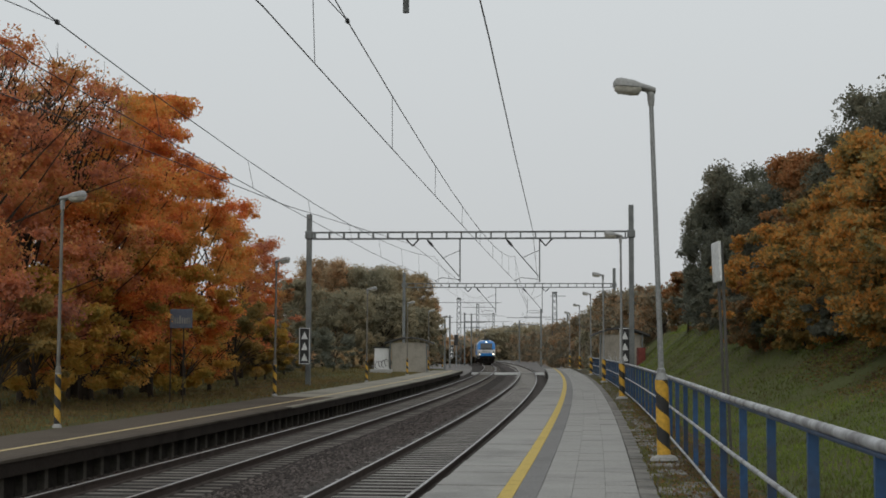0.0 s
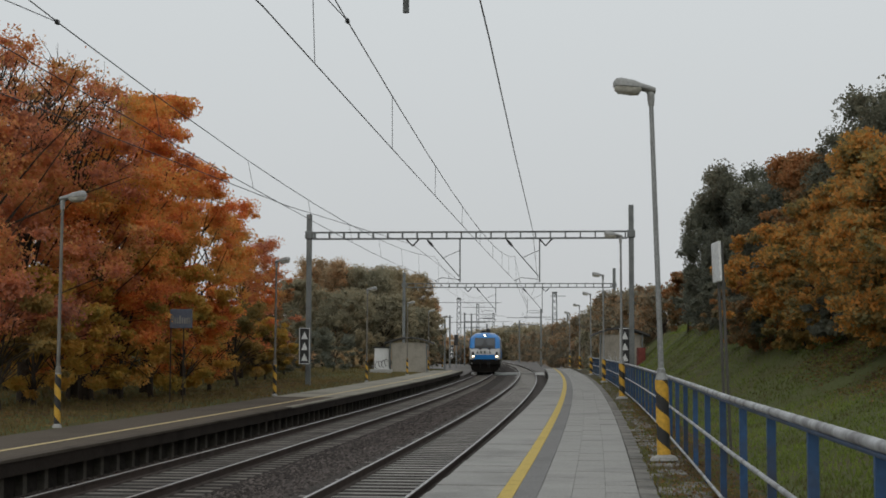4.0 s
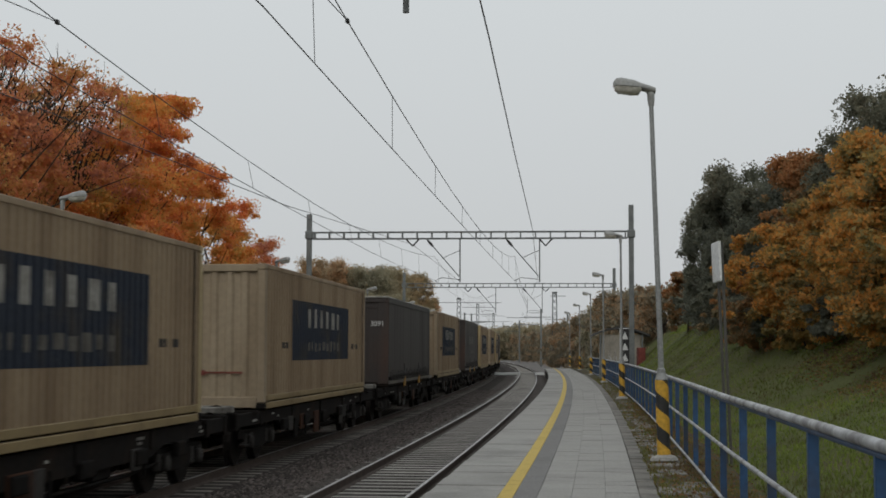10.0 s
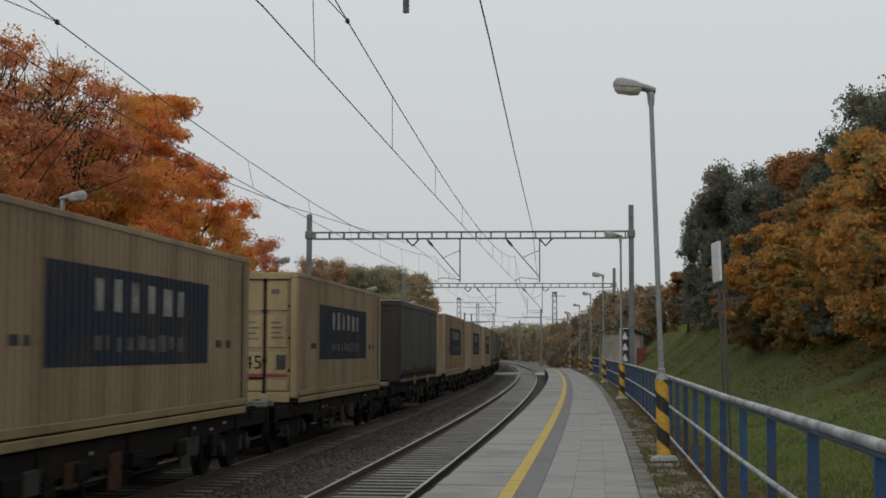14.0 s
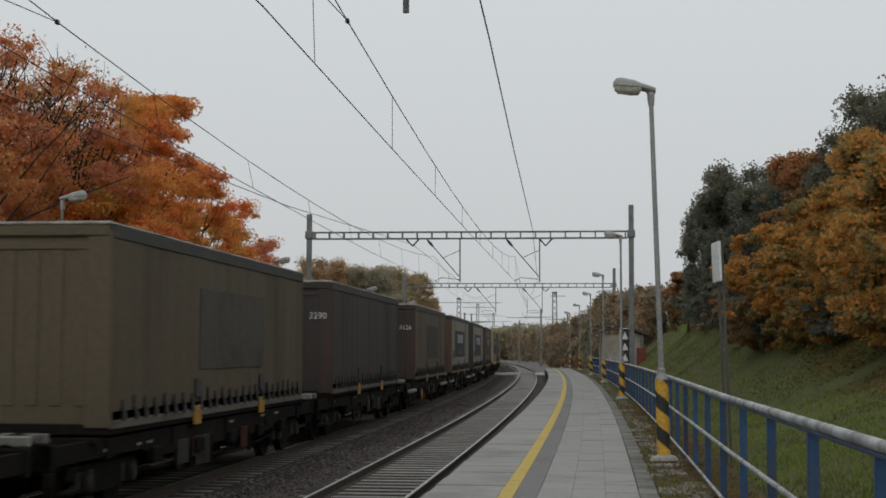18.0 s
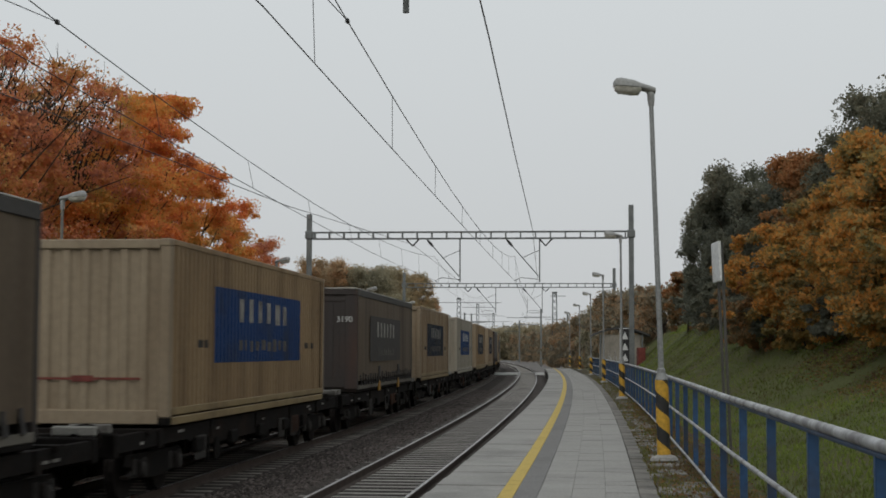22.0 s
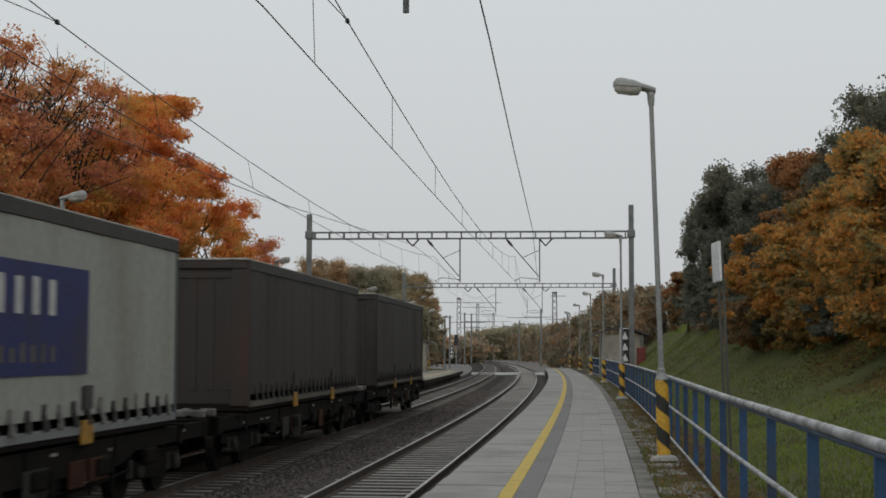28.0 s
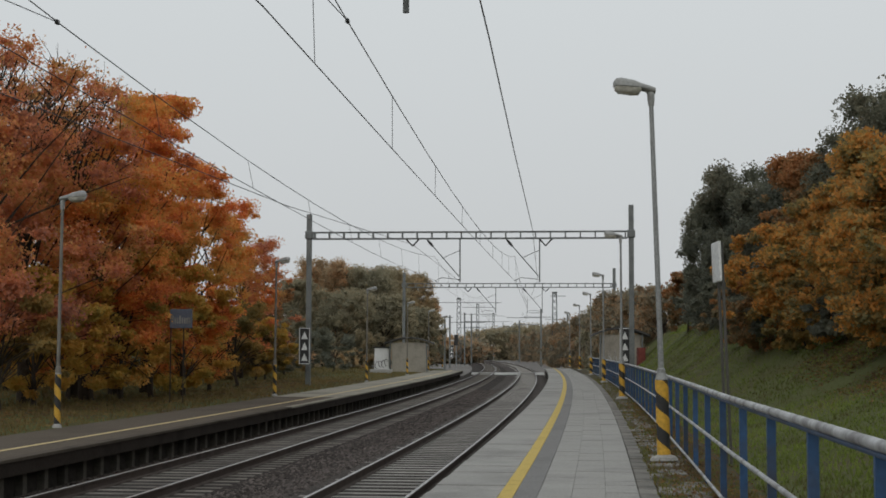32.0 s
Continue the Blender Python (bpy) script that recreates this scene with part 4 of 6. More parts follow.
# ---- trees ----
def leaves(name, centres, radii, counts, size, seed, squash=0.8, gaps=0.0):
    """Many small pointed leaves in uneven clumps, as one mesh."""
    g = np.random.default_rng(seed)
    pts = []
    for c, r, k in zip(centres, radii, counts):
        d = g.normal(size=(k, 3))
        d /= np.linalg.norm(d, axis=1)[:, None] + 1e-9
        rad = r * np.minimum(np.abs(g.normal(size=k)) * 0.6, 1.08)
        pts.append(np.array(c) + d * rad[:, None] * np.array((1, 1, squash)))
    p = np.concatenate(pts)
    if gaps:
        w = p * 1.15 + seed
        field = np.sin(w[:, 0] + 1.7 * np.sin(w[:, 1] * 0.8)) + np.sin(1.3 * w[:, 1] + 1.1 * np.sin(w[:, 2])) + np.sin(1.4 * w[:, 2] + 1.3 * np.sin(0.9 * w[:, 0]))
        p = p[field > -2.2 + gaps * 2.2 * (0.5 + p[:, 2] / max(p[:, 2].max(), 1))]
    k = len(p)
    u = g.normal(size=(k, 3))
    u /= np.linalg.norm(u, axis=1)[:, None]
    w = np.cross(u, g.normal(size=(k, 3)))
    w /= np.linalg.norm(w, axis=1)[:, None] + 1e-9
    s = size * g.uniform(0.55, 1.35, k)[:, None]
    v = np.empty((k, 3, 3))
    v[:, 0], v[:, 1], v[:, 2] = p - u * s, p + w * s * 0.62 + u * s * 0.3, p - w * s * 0.62 + u * s * 0.5
    me = bpy.data.meshes.new(name)
    me.vertices.add(3 * k)
    me.loops.add(3 * k)
    me.polygons.add(k)
    me.vertices.foreach_set("co", v.astype(np.float32).ravel())
    me.loops.foreach_set("vertex_index", np.arange(3 * k, dtype=np.int32))
    me.polygons.foreach_set("loop_start", np.arange(0, 3 * k, 3, dtype=np.int32))
    me.update(calc_edges=True)
    me.validate()
    return me


def tree(x, y, z, h, width, kind, label, seed, n_leaves=24000, size=0.13, low=0.12, clumps=110, bare=0.0, category="tree", depth=None, gaps=0.54, spray=0.55):
    """A tapered trunk, limbs running to leaf clumps, and a ragged crown with gaps."""
    g = np.random.default_rng(seed)
    t = thing("tree", pose(x, y, z), label, category, "trees by the line")
    depth = depth or width
    cs, rs = [], []
    for _ in range(clumps):
        a, b = g.random() * 6.283, (g.random() ** 0.75)
        lev = low + (0.97 - low) * b
        form = math.sin(math.pi * min(max(0.16 + 0.74 * (lev - low) / (1 - low), 0), 1)) ** 0.6
        q = (0.35 + 0.65 * math.sqrt(g.random())) * form * (1 + 0.22 * math.sin(3 * a + seed) + 0.1 * math.sin(7 * a))
        cs.append((q * width / 2 * math.cos(a), q * depth / 2 * math.sin(a), lev * h))
        rs.append(g.uniform(0.06, 0.14) * (width + h * 0.6) * 0.58 * (0.62 if q > 0.75 else 1.0))
    wood, lean = Mesh(), g.uniform(-0.3, 0.3)
    th = h * 0.72
    trunk = [(lean * k / 6 + g.uniform(-0.08, 0.08), g.uniform(-0.08, 0.08), -0.4 + (th + 0.4) * k / 6) for k in range(7)]
    r0 = 0.0145 * h + 0.02
    wood.tube(trunk, [r0 * (1.25 - 1.05 * k / 6) for k in range(7)], 8)
    for i in g.choice(clumps, min(clumps, 46), replace=False):
        c = Vector(cs[i])
        zb = min(max(c.z * g.uniform(0.35, 0.7), 0.6), th * 0.95)
        k = min(int((zb + 0.4) / (th + 0.4) * 6), 5)
        b = Vector(trunk[k]).lerp(Vector(trunk[k + 1]), 0.5)
        mid = b.lerp(c, 0.55) + Vector((g.uniform(-0.4, 0.4), g.uniform(-0.4, 0.4), 0.35))
        wood.tube([b, b.lerp(mid, 0.5) + Vector((g.uniform(-0.2, 0.2), g.uniform(-0.2, 0.2), 0.15)), mid, c, c + (c - mid) * 0.1], [r0 * 0.27, r0 * 0.2, r0 * 0.13, r0 * 0.07, r0 * 0.03], 5)
    if bare:
        high = [Vector(c) for c in cs if c[2] > 0.68 * h]
        for c in high[:int(46 * bare)]:
            b = Vector(trunk[5]).lerp(c, 0.3)
            wood.tube([Vector(trunk[4]), b, c], [r0 * 0.2, r0 * 0.14, 0.02], 5)
            for _ in range(9):
                d = Vector((g.uniform(-0.7, 0.7), g.uniform(-0.7, 0.7), g.uniform(0.1, 0.8)))
                q = b.lerp(c, g.uniform(0.5, 1.0))
                wood.tube([q, q + d * 0.6, q + d + Vector((g.uniform(-0.25, 0.25), 0, g.uniform(0, 0.3)))], [0.018, 0.011, 0.004], 4)
    part("trunk", wood, M["bark"], t)
    weights = np.array([r ** 2 for r in rs])
    if bare:
        weights *= np.array([1 - bare if c[2] > 0.78 * h else 1.0 for c in cs])
    counts = np.maximum((weights / weights.sum() * n_leaves * 1.75).astype(int), 3)
    part("crown", leaves("crown", cs, rs, counts, size, seed, spray, gaps), LEAF[kind], t)
    return t


def shrub(x, y, z, h, width, kind, label, seed, n_leaves=5000, size=0.1):
    return tree(x, y, z, h, width, kind, label, seed, n_leaves, size, 0.1, 40, 0.0, "shrub")


def X_at(px, y):
    return (px - 784) / 2543.8 * y


# maples beyond the old platform
tree(X_at(-60, 41), 41, 0.4, 11.0, 7.6, "maple_red", "tall red-brown autumn maple with a thinning top", 1, 49725, 0.07, 0.14, 150, 0.72)
tree(X_at(45, 47), 47, 0.4, 11.7, 6.6, "maple_red", "rust-red autumn maple with bare upper twigs", 2, 50040, 0.07, 0.12, 150, 0.78)
tree(X_at(130, 51), 51, 0.4, 11.6, 5.4, "maple_red", "thin-topped rust maple with bare twigs", 17, 34000, 0.07, 0.2, 130, 0.82)
tree(X_at(205, 55), 55, 0.4, 11.6, 6.4, "maple", "large orange autumn maple with dense crown", 3, 62000, 0.07, 0.08, 160)
tree(X_at(150, 50), 50, 0.4, 9.2, 7.0, "maple", "orange maple leaning over the platform edge", 4, 46000, 0.07, 0.08, 140)
tree(X_at(262, 58), 58, 0.4, 12.4, 3.6, "maple", "tall orange maple with a rounded top", 15, 40000, 0.07, 0.3, 110)
tree(X_at(318, 62), 62, 0.4, 10.2, 5.6, "maple", "bright orange-red maple in full autumn colour", 5, 55000, 0.07, 0.06, 150)
tree(X_at(372, 74), 74, 0.4, 9.7, 6.0, "maple", "orange maple with a rounded autumn crown", 6, 49725, 0.07, 0.06, 140)
tree(X_at(428, 86), 86, 0.4, 8.5, 5.4, "maple_red", "red-brown maple at the end of the row", 7, 39780, 0.07, 0.06, 130)
tree(X_at(470, 98), 98, 0.4, 7.6, 4.2, "mixed", "thin turning tree with sparse dark leaves", 8, 19890, 0.07, 0.1, 90, 0.2)
tree(X_at(20, 56), 56, 0.4, 8.4, 9.0, "amber", "golden-green tree behind the maples", 9, 43095, 0.07, 0.04, 130)
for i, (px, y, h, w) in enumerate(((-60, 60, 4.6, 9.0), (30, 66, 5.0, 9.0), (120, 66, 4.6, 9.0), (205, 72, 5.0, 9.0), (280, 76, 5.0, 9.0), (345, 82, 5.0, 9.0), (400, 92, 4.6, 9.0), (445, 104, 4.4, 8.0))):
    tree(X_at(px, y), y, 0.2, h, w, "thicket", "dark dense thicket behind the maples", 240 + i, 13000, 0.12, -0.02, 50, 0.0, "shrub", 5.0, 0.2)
for i, (px, y, h, w, kind) in enumerate(((10, 40, 3.6, 3.8, "undergrowth"), (60, 44, 4.2, 3.6, "amber"), (110, 46, 4.4, 4.0, "amber"), (165, 50, 5.0, 4.0, "amber"), (215, 52, 5.4, 4.0, "amber"), (270, 54, 5.6, 4.0, "amber"), (325, 56, 5.2, 3.2, "amber"),
                                         (375, 62, 4.6, 3.6, "amber"), (420, 70, 4.2, 4.0, "undergrowth"), (458, 82, 3.6, 4.0, "amber"), (470, 84, 2.6, 4.0, "undergrowth"), (505, 96, 3.6, 4.5, "green"), (545, 104, 3.4, 5.0, "green"), (590, 112, 3.2, 5.0, "green"))):
    shrub(X_at(px, y), y, 0.4, h, w, kind, "low autumn shrub under the trees" if kind != "green" else "dark green shrub behind the platform", 30 + i, 11500, 0.08)

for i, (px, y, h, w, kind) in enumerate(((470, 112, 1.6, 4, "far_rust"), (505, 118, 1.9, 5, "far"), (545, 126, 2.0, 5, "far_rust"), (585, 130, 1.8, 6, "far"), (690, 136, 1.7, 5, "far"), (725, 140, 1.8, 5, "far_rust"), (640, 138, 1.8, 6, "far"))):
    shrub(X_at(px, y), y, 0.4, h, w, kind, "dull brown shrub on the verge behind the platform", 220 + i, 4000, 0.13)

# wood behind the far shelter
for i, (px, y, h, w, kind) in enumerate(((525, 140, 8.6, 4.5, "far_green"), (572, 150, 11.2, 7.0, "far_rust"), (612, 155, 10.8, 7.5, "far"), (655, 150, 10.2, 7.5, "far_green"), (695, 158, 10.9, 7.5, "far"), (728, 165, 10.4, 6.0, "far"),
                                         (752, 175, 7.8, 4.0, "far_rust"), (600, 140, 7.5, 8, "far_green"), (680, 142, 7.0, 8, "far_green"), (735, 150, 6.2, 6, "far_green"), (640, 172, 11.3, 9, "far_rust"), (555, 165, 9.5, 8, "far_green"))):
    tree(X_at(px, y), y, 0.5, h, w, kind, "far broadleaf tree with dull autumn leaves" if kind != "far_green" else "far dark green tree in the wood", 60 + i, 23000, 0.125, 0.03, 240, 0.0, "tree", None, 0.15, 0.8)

# bank on the near side
def bank_tree(px, y, top, w, kind, label, seed, n=24000, size=0.13, low=0.06, base=None, bare=0.0, clumps=150, gaps=0.35, spray=0.6):
    x = X_at(px, y)
    s, n_ = y, 0.0
    cx, cy, th = line(y)
    n_ = (x - cx) * math.cos(th)
    z = height(y, n_) if base is None else base
    return tree(x, y, z - 0.1, top - z, w, kind, label, seed, n, size, low, clumps, bare, "tree", None, gaps, spray)


bank_tree(1272, 66, 8.9, 4.2, "green", "dark green tree on the grass bank", 90, 46000, 0.072, 0.02, gaps=0.1, spray=1.1)
bank_tree(1318, 60, 9.9, 4.4, "green", "tall dark green broadleaf tree on the bank", 91, 50000, 0.072, 0.02, gaps=0.1, spray=1.1)
bank_tree(1390, 55, 8.7, 4.6, "green", "dark dull-leaved tree on the bank", 92, 44850, 0.072, 0.02, gaps=0.15, spray=1.0)
bank_tree(1425, 43, 6.1, 4.2, "gold", "golden orange tree on the grass bank", 93, 50829, 0.07, 0.0)
bank_tree(1470, 50, 9.2, 5.0, "mixed", "dark rusty tree rising at the top of the bank", 94, 47839, 0.072, gaps=0.2)
bank_tree(1605, 46, 11.0, 5.4, "green", "tall dark tree at the top of the bank", 95, 44850, 0.072, gaps=0.2, spray=1.0)
bank_tree(1590, 37, 7.9, 4.8, "gold", "orange-gold tree overhanging the bank", 96, 53819, 0.07, 0.0)
bank_tree(1500, 39, 6.6, 3.8, "gold", "orange-tinted tree on the slope", 89, 34000, 0.07, 0.0)
bank_tree(1650, 32, 6.8, 5.0, "gold", "orange tree at the edge of the bank", 97, 35880, 0.07, 0.0)
bank_tree(1375, 46, 4.9, 3.6, "mixed", "small rust-leaved tree on the bank slope", 98, 26000, 0.07, 0.0)
bank_tree(1216, 78, 6.6, 2.6, "mixed", "slender turning tree by the bank", 99, 20930, 0.078)
for i, (px, y, h, w, kind) in enumerate(((1290, 56, 2.4, 3.4, "green"), (1350, 50, 2.6, 3.6, "green"), (1400, 45, 2.0, 3.0, "green"), (1320, 50, 2.0, 3.0, "mixed"), (1430, 41, 1.3, 2.4, "undergrowth"), (1240, 74, 2.0, 3.6, "green"), (1500, 38, 1.3, 2.2, "green"), (1570, 34, 1.6, 2.2, "gold"))):
    x = X_at(px, y)
    cx, cy, th = line(y)
    shrub(x, y, height(y, (x - cx) * math.cos(th)) - 0.1, h, w, kind, "low shrub on the grass bank", 120 + i, 5000, 0.09)

# trees along the right of the line, haze paled into their leaf colours
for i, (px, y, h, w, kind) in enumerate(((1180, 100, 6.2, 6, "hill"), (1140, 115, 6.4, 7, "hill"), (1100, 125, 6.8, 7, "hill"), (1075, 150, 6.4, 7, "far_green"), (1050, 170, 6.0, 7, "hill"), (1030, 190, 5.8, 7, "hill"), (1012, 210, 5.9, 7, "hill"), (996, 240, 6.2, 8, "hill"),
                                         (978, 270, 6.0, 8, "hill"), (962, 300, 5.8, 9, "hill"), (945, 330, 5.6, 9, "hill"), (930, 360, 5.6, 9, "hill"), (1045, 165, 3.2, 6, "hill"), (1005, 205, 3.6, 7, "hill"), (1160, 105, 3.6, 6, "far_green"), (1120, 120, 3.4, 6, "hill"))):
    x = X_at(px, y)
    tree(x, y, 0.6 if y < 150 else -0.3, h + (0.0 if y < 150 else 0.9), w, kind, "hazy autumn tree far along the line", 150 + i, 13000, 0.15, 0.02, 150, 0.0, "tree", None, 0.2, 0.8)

# far woods closing the view
def far_wood(x0, x1, y0, y1, h0, h1, count, kind, seed, label):
    g = np.random.default_rng(seed)
    cs, rs = [], []
    for _ in range(count):
        u = g.random()
        hh = h0 + (h1 - h0) * u
        cs.append((x0 + (x1 - x0) * u + g.normal() * 2, g.uniform(y0, y1), hh * g.random() ** 0.7))
        rs.append(g.uniform(1.2, 2.6))
    ob = part("far_wood", leaves("far_wood", cs, rs, [90] * count, 0.48, seed), LEAF[kind])
    return tagged(ob, label, "wood", kind="stuff")


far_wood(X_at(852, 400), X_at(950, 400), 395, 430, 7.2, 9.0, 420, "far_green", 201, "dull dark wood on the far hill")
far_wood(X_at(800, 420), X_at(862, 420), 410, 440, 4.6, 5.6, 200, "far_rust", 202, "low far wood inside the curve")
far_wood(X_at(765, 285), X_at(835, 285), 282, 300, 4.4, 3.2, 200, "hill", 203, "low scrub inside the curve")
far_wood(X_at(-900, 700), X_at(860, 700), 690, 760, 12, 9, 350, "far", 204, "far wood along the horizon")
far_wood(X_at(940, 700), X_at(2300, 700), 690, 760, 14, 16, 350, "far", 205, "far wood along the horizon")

# fallen grass blades on the verges
def blades(name, count, s0, s1, n0, n1, h, mat, seed, label):
    g = np.random.default_rng(seed)
    v, f = [], []
    for _ in range(count):
        s, n = s0 + (s1 - s0) * g.random() ** 1.4, g.uniform(n0, n1)
        z = height(s, n) if n > 5.6 or n < -8.8 else HR - 0.03
        x, y, z = P(s, n, z - 0.02)
        a, r, k = g.random() * 6.28, h * g.uniform(0.5, 1.4), g.uniform(0.008, 0.02) * (1 + h * 3)
        dx, dy = math.cos(a), math.sin(a)
        i = len(v)
        v += [(x - dy * k, y + dx * k, z), (x + dy * k, y - dx * k, z), (x + dx * r * 0.5, y + dy * r * 0.5, z + r)]
        f.append((i, i + 1, i + 2))
    m = Mesh()
    m.v, m.f = v, f
    me = bpy.data.meshes.new(name)
    me.from_pydata(v, [], f)
    me.materials.append(mat)
    return tagged(part(name, me, mat), label, "grass", kind="stuff")


LEAF["grass"] = leaf_material("grass_blades", [(0.12, 0.09, 0.045), (0.115, 0.14, 0.035), (0.165, 0.215, 0.042), (0.21, 0.26, 0.055), (0.21, 0.175, 0.07)], patch=0.45, rough=0.85)
LEAF["dry"] = leaf_material("dry_grass", [(0.11, 0.1, 0.042), (0.16, 0.125, 0.052), (0.22, 0.165, 0.065), (0.17, 0.115, 0.05)], patch=0.6, rough=0.9)
LEAF["verge"] = leaf_material("verge_weeds", [(0.12, 0.09, 0.045), (0.17, 0.13, 0.055), (0.15, 0.16, 0.045), (0.24, 0.17, 0.06)], patch=0.8, rough=0.9)
def litter(name, count, s0, s1, n0, n1, size, mat, seed, label):
    """Fallen leaves lying on the ground, thickest in the middle of the band."""
    g = np.random.default_rng(seed)
    v, f = [], []
    for _ in range(count):
        s, n = s0 + (s1 - s0) * g.random() ** 1.3, n0 + (n1 - n0) * (g.random() + g.random()) / 2
        x, y, z = P(s, n, (height(s, n) if n > 5.6 or n < -8.8 else HR - 0.03) + 0.012)
        a, r = g.random() * 6.28, size * g.uniform(0.6, 1.3)
        i = len(v)
        for k in range(4):
            q = r * (1.0 if k % 2 else 0.7)
            v.append((x + q * math.cos(a + k * 1.57), y + q * math.sin(a + k * 1.57), z + g.uniform(0, 0.035)))
        f.append((i, i + 1, i + 2, i + 3))
    me = bpy.data.meshes.new(name)
    me.from_pydata(v, [], f)
    me.materials.append(mat)
    return tagged(part(name, me, mat), label, "fallen leaves", kind="stuff")


LEAF["litter"] = leaf_material("fallen_leaf_litter", [(0.085, 0.055, 0.035), (0.14, 0.085, 0.045), (0.22, 0.12, 0.05), (0.34, 0.2, 0.06)], patch=0.8, rough=0.9)
litter("fallen_leaves", 3000, 13, 48, 4.4, 5.9, 0.032, LEAF["litter"], 311, "brown fallen leaves along the platform verge")
litter("fallen_leaves", 10000, 13, 40, 8.6, 11.2, 0.055, LEAF["litter"], 312, "brown fallen leaves on the bank under the trees")
litter("fallen_leaves", 12000, 26, 90, -15, -8.9, 0.06, LEAF["litter"], 313, "brown fallen leaves behind the old platform")
blades("bank_grass", 95000, 14, 95, 5.6, 13, 0.075, LEAF["grass"], 301, "green grass on the bank behind the fence")
blades("verge_weeds", 11000, 14, 90, 4.35, 5.5, 0.07, LEAF["verge"], 302, "sparse weeds along the platform edge")
blades("far_verge_grass", 48000, 28, 140, -26, -8.85, 0.15, LEAF["dry"], 303, "rough dry grass behind the old platform")

# ---- the train: containers ----
BOX_L, BOX_W, BOX_H = 12.75, 2.5, 2.88


def ribs(a, b, pitch, depth, base):
    """A corrugated outline from a to b: (along, out) points."""
    k = max(1, round((b - a) / pitch))
    p = (b - a) / k
    out = []
    for i in range(k):
        o = a + i * p
        out += [(o, base), (o + 0.3 * p, base), (o + 0.45 * p, base - depth), (o + 0.85 * p, base - depth)]
    return out + [(b, base)]


def sheet(outline, z0, z1, fix):
    """A thin corrugated sheet standing between two heights."""
    m = Mesh()
    pts = [fix(a, o) for a, o in outline]
    back = [fix(a, o - 0.03) for a, o in reversed(outline)]
    return m.prism(pts + back, "z", z0, z1)


RIB_P, RIB_D = (BOX_L - 0.36) / 50, 0.045


def rib_depth(y):
    u = ((y - 0.18) / RIB_P) % 1.0
    return RIB_D * (0.0 if u < 0.3 else (u - 0.3) / 0.15 if u < 0.45 else 1.0 if u < 0.85 else (1.0 - u) / 0.15)


def painted(a, b, z0, z1, lift, s):
    """A thin painted sheet that follows the corrugation of a container's side from a to b."""
    ys = {a, b}
    for k in range(51):
        for u in (0.0, 0.3, 0.45, 0.85):
            y = 0.18 + RIB_P * (k + u)
            if a < y < b:
                ys.add(y)
    pts = [(BOX_W / 2 - 0.004 - rib_depth(y) + lift, y) for y in sorted(ys)]
    return Mesh().prism([(s * o, y) for o, y in pts] + [(s * (o - 0.005), y) for o, y in reversed(pts)], "z", z0, z1)


def ribbed_bars(parent, y0, y1, z0, z1, s, words, seed):
    """Plain worn shapes of letter size, painted over the ribs of a side."""
    g = random.Random(seed)
    for count, u0, u1, v0, v1, pm in words:
        for k in range(count):
            a = y0 + (y1 - y0) * (u0 + (u1 - u0) * k / count)
            w = (y1 - y0) * (u1 - u0) / count * g.uniform(0.4, 0.66)
            part("letter_shape", painted(a, a + w, z0 + (z1 - z0) * (v0 + g.random() * 0.03), z0 + (z1 - z0) * (v1 - g.random() * 0.05), 0.007, s), pm, parent)


def letter_bars(parent, mat, y0, y1, z0, z1, x, words, seed):
    """Plain shapes of letter size standing for a company name on a dark panel."""
    g = random.Random(seed)
    for count, u0, u1, v0, v1, pm in words:
        for k in range(count):
            a = y0 + (y1 - y0) * (u0 + (u1 - u0) * k / count)
            w = (y1 - y0) * (u1 - u0) / count * 0.78
            b0, b1 = z0 + (z1 - z0) * v0, z0 + (z1 - z0) * (v1 - (g.random() * 0.06))
            m = Mesh()
            m.box(x - 0.002, x + 0.003, a + w * 0.1, a + w * 0.62, b0, b1)
            part("letter_shape", m, pm, parent)


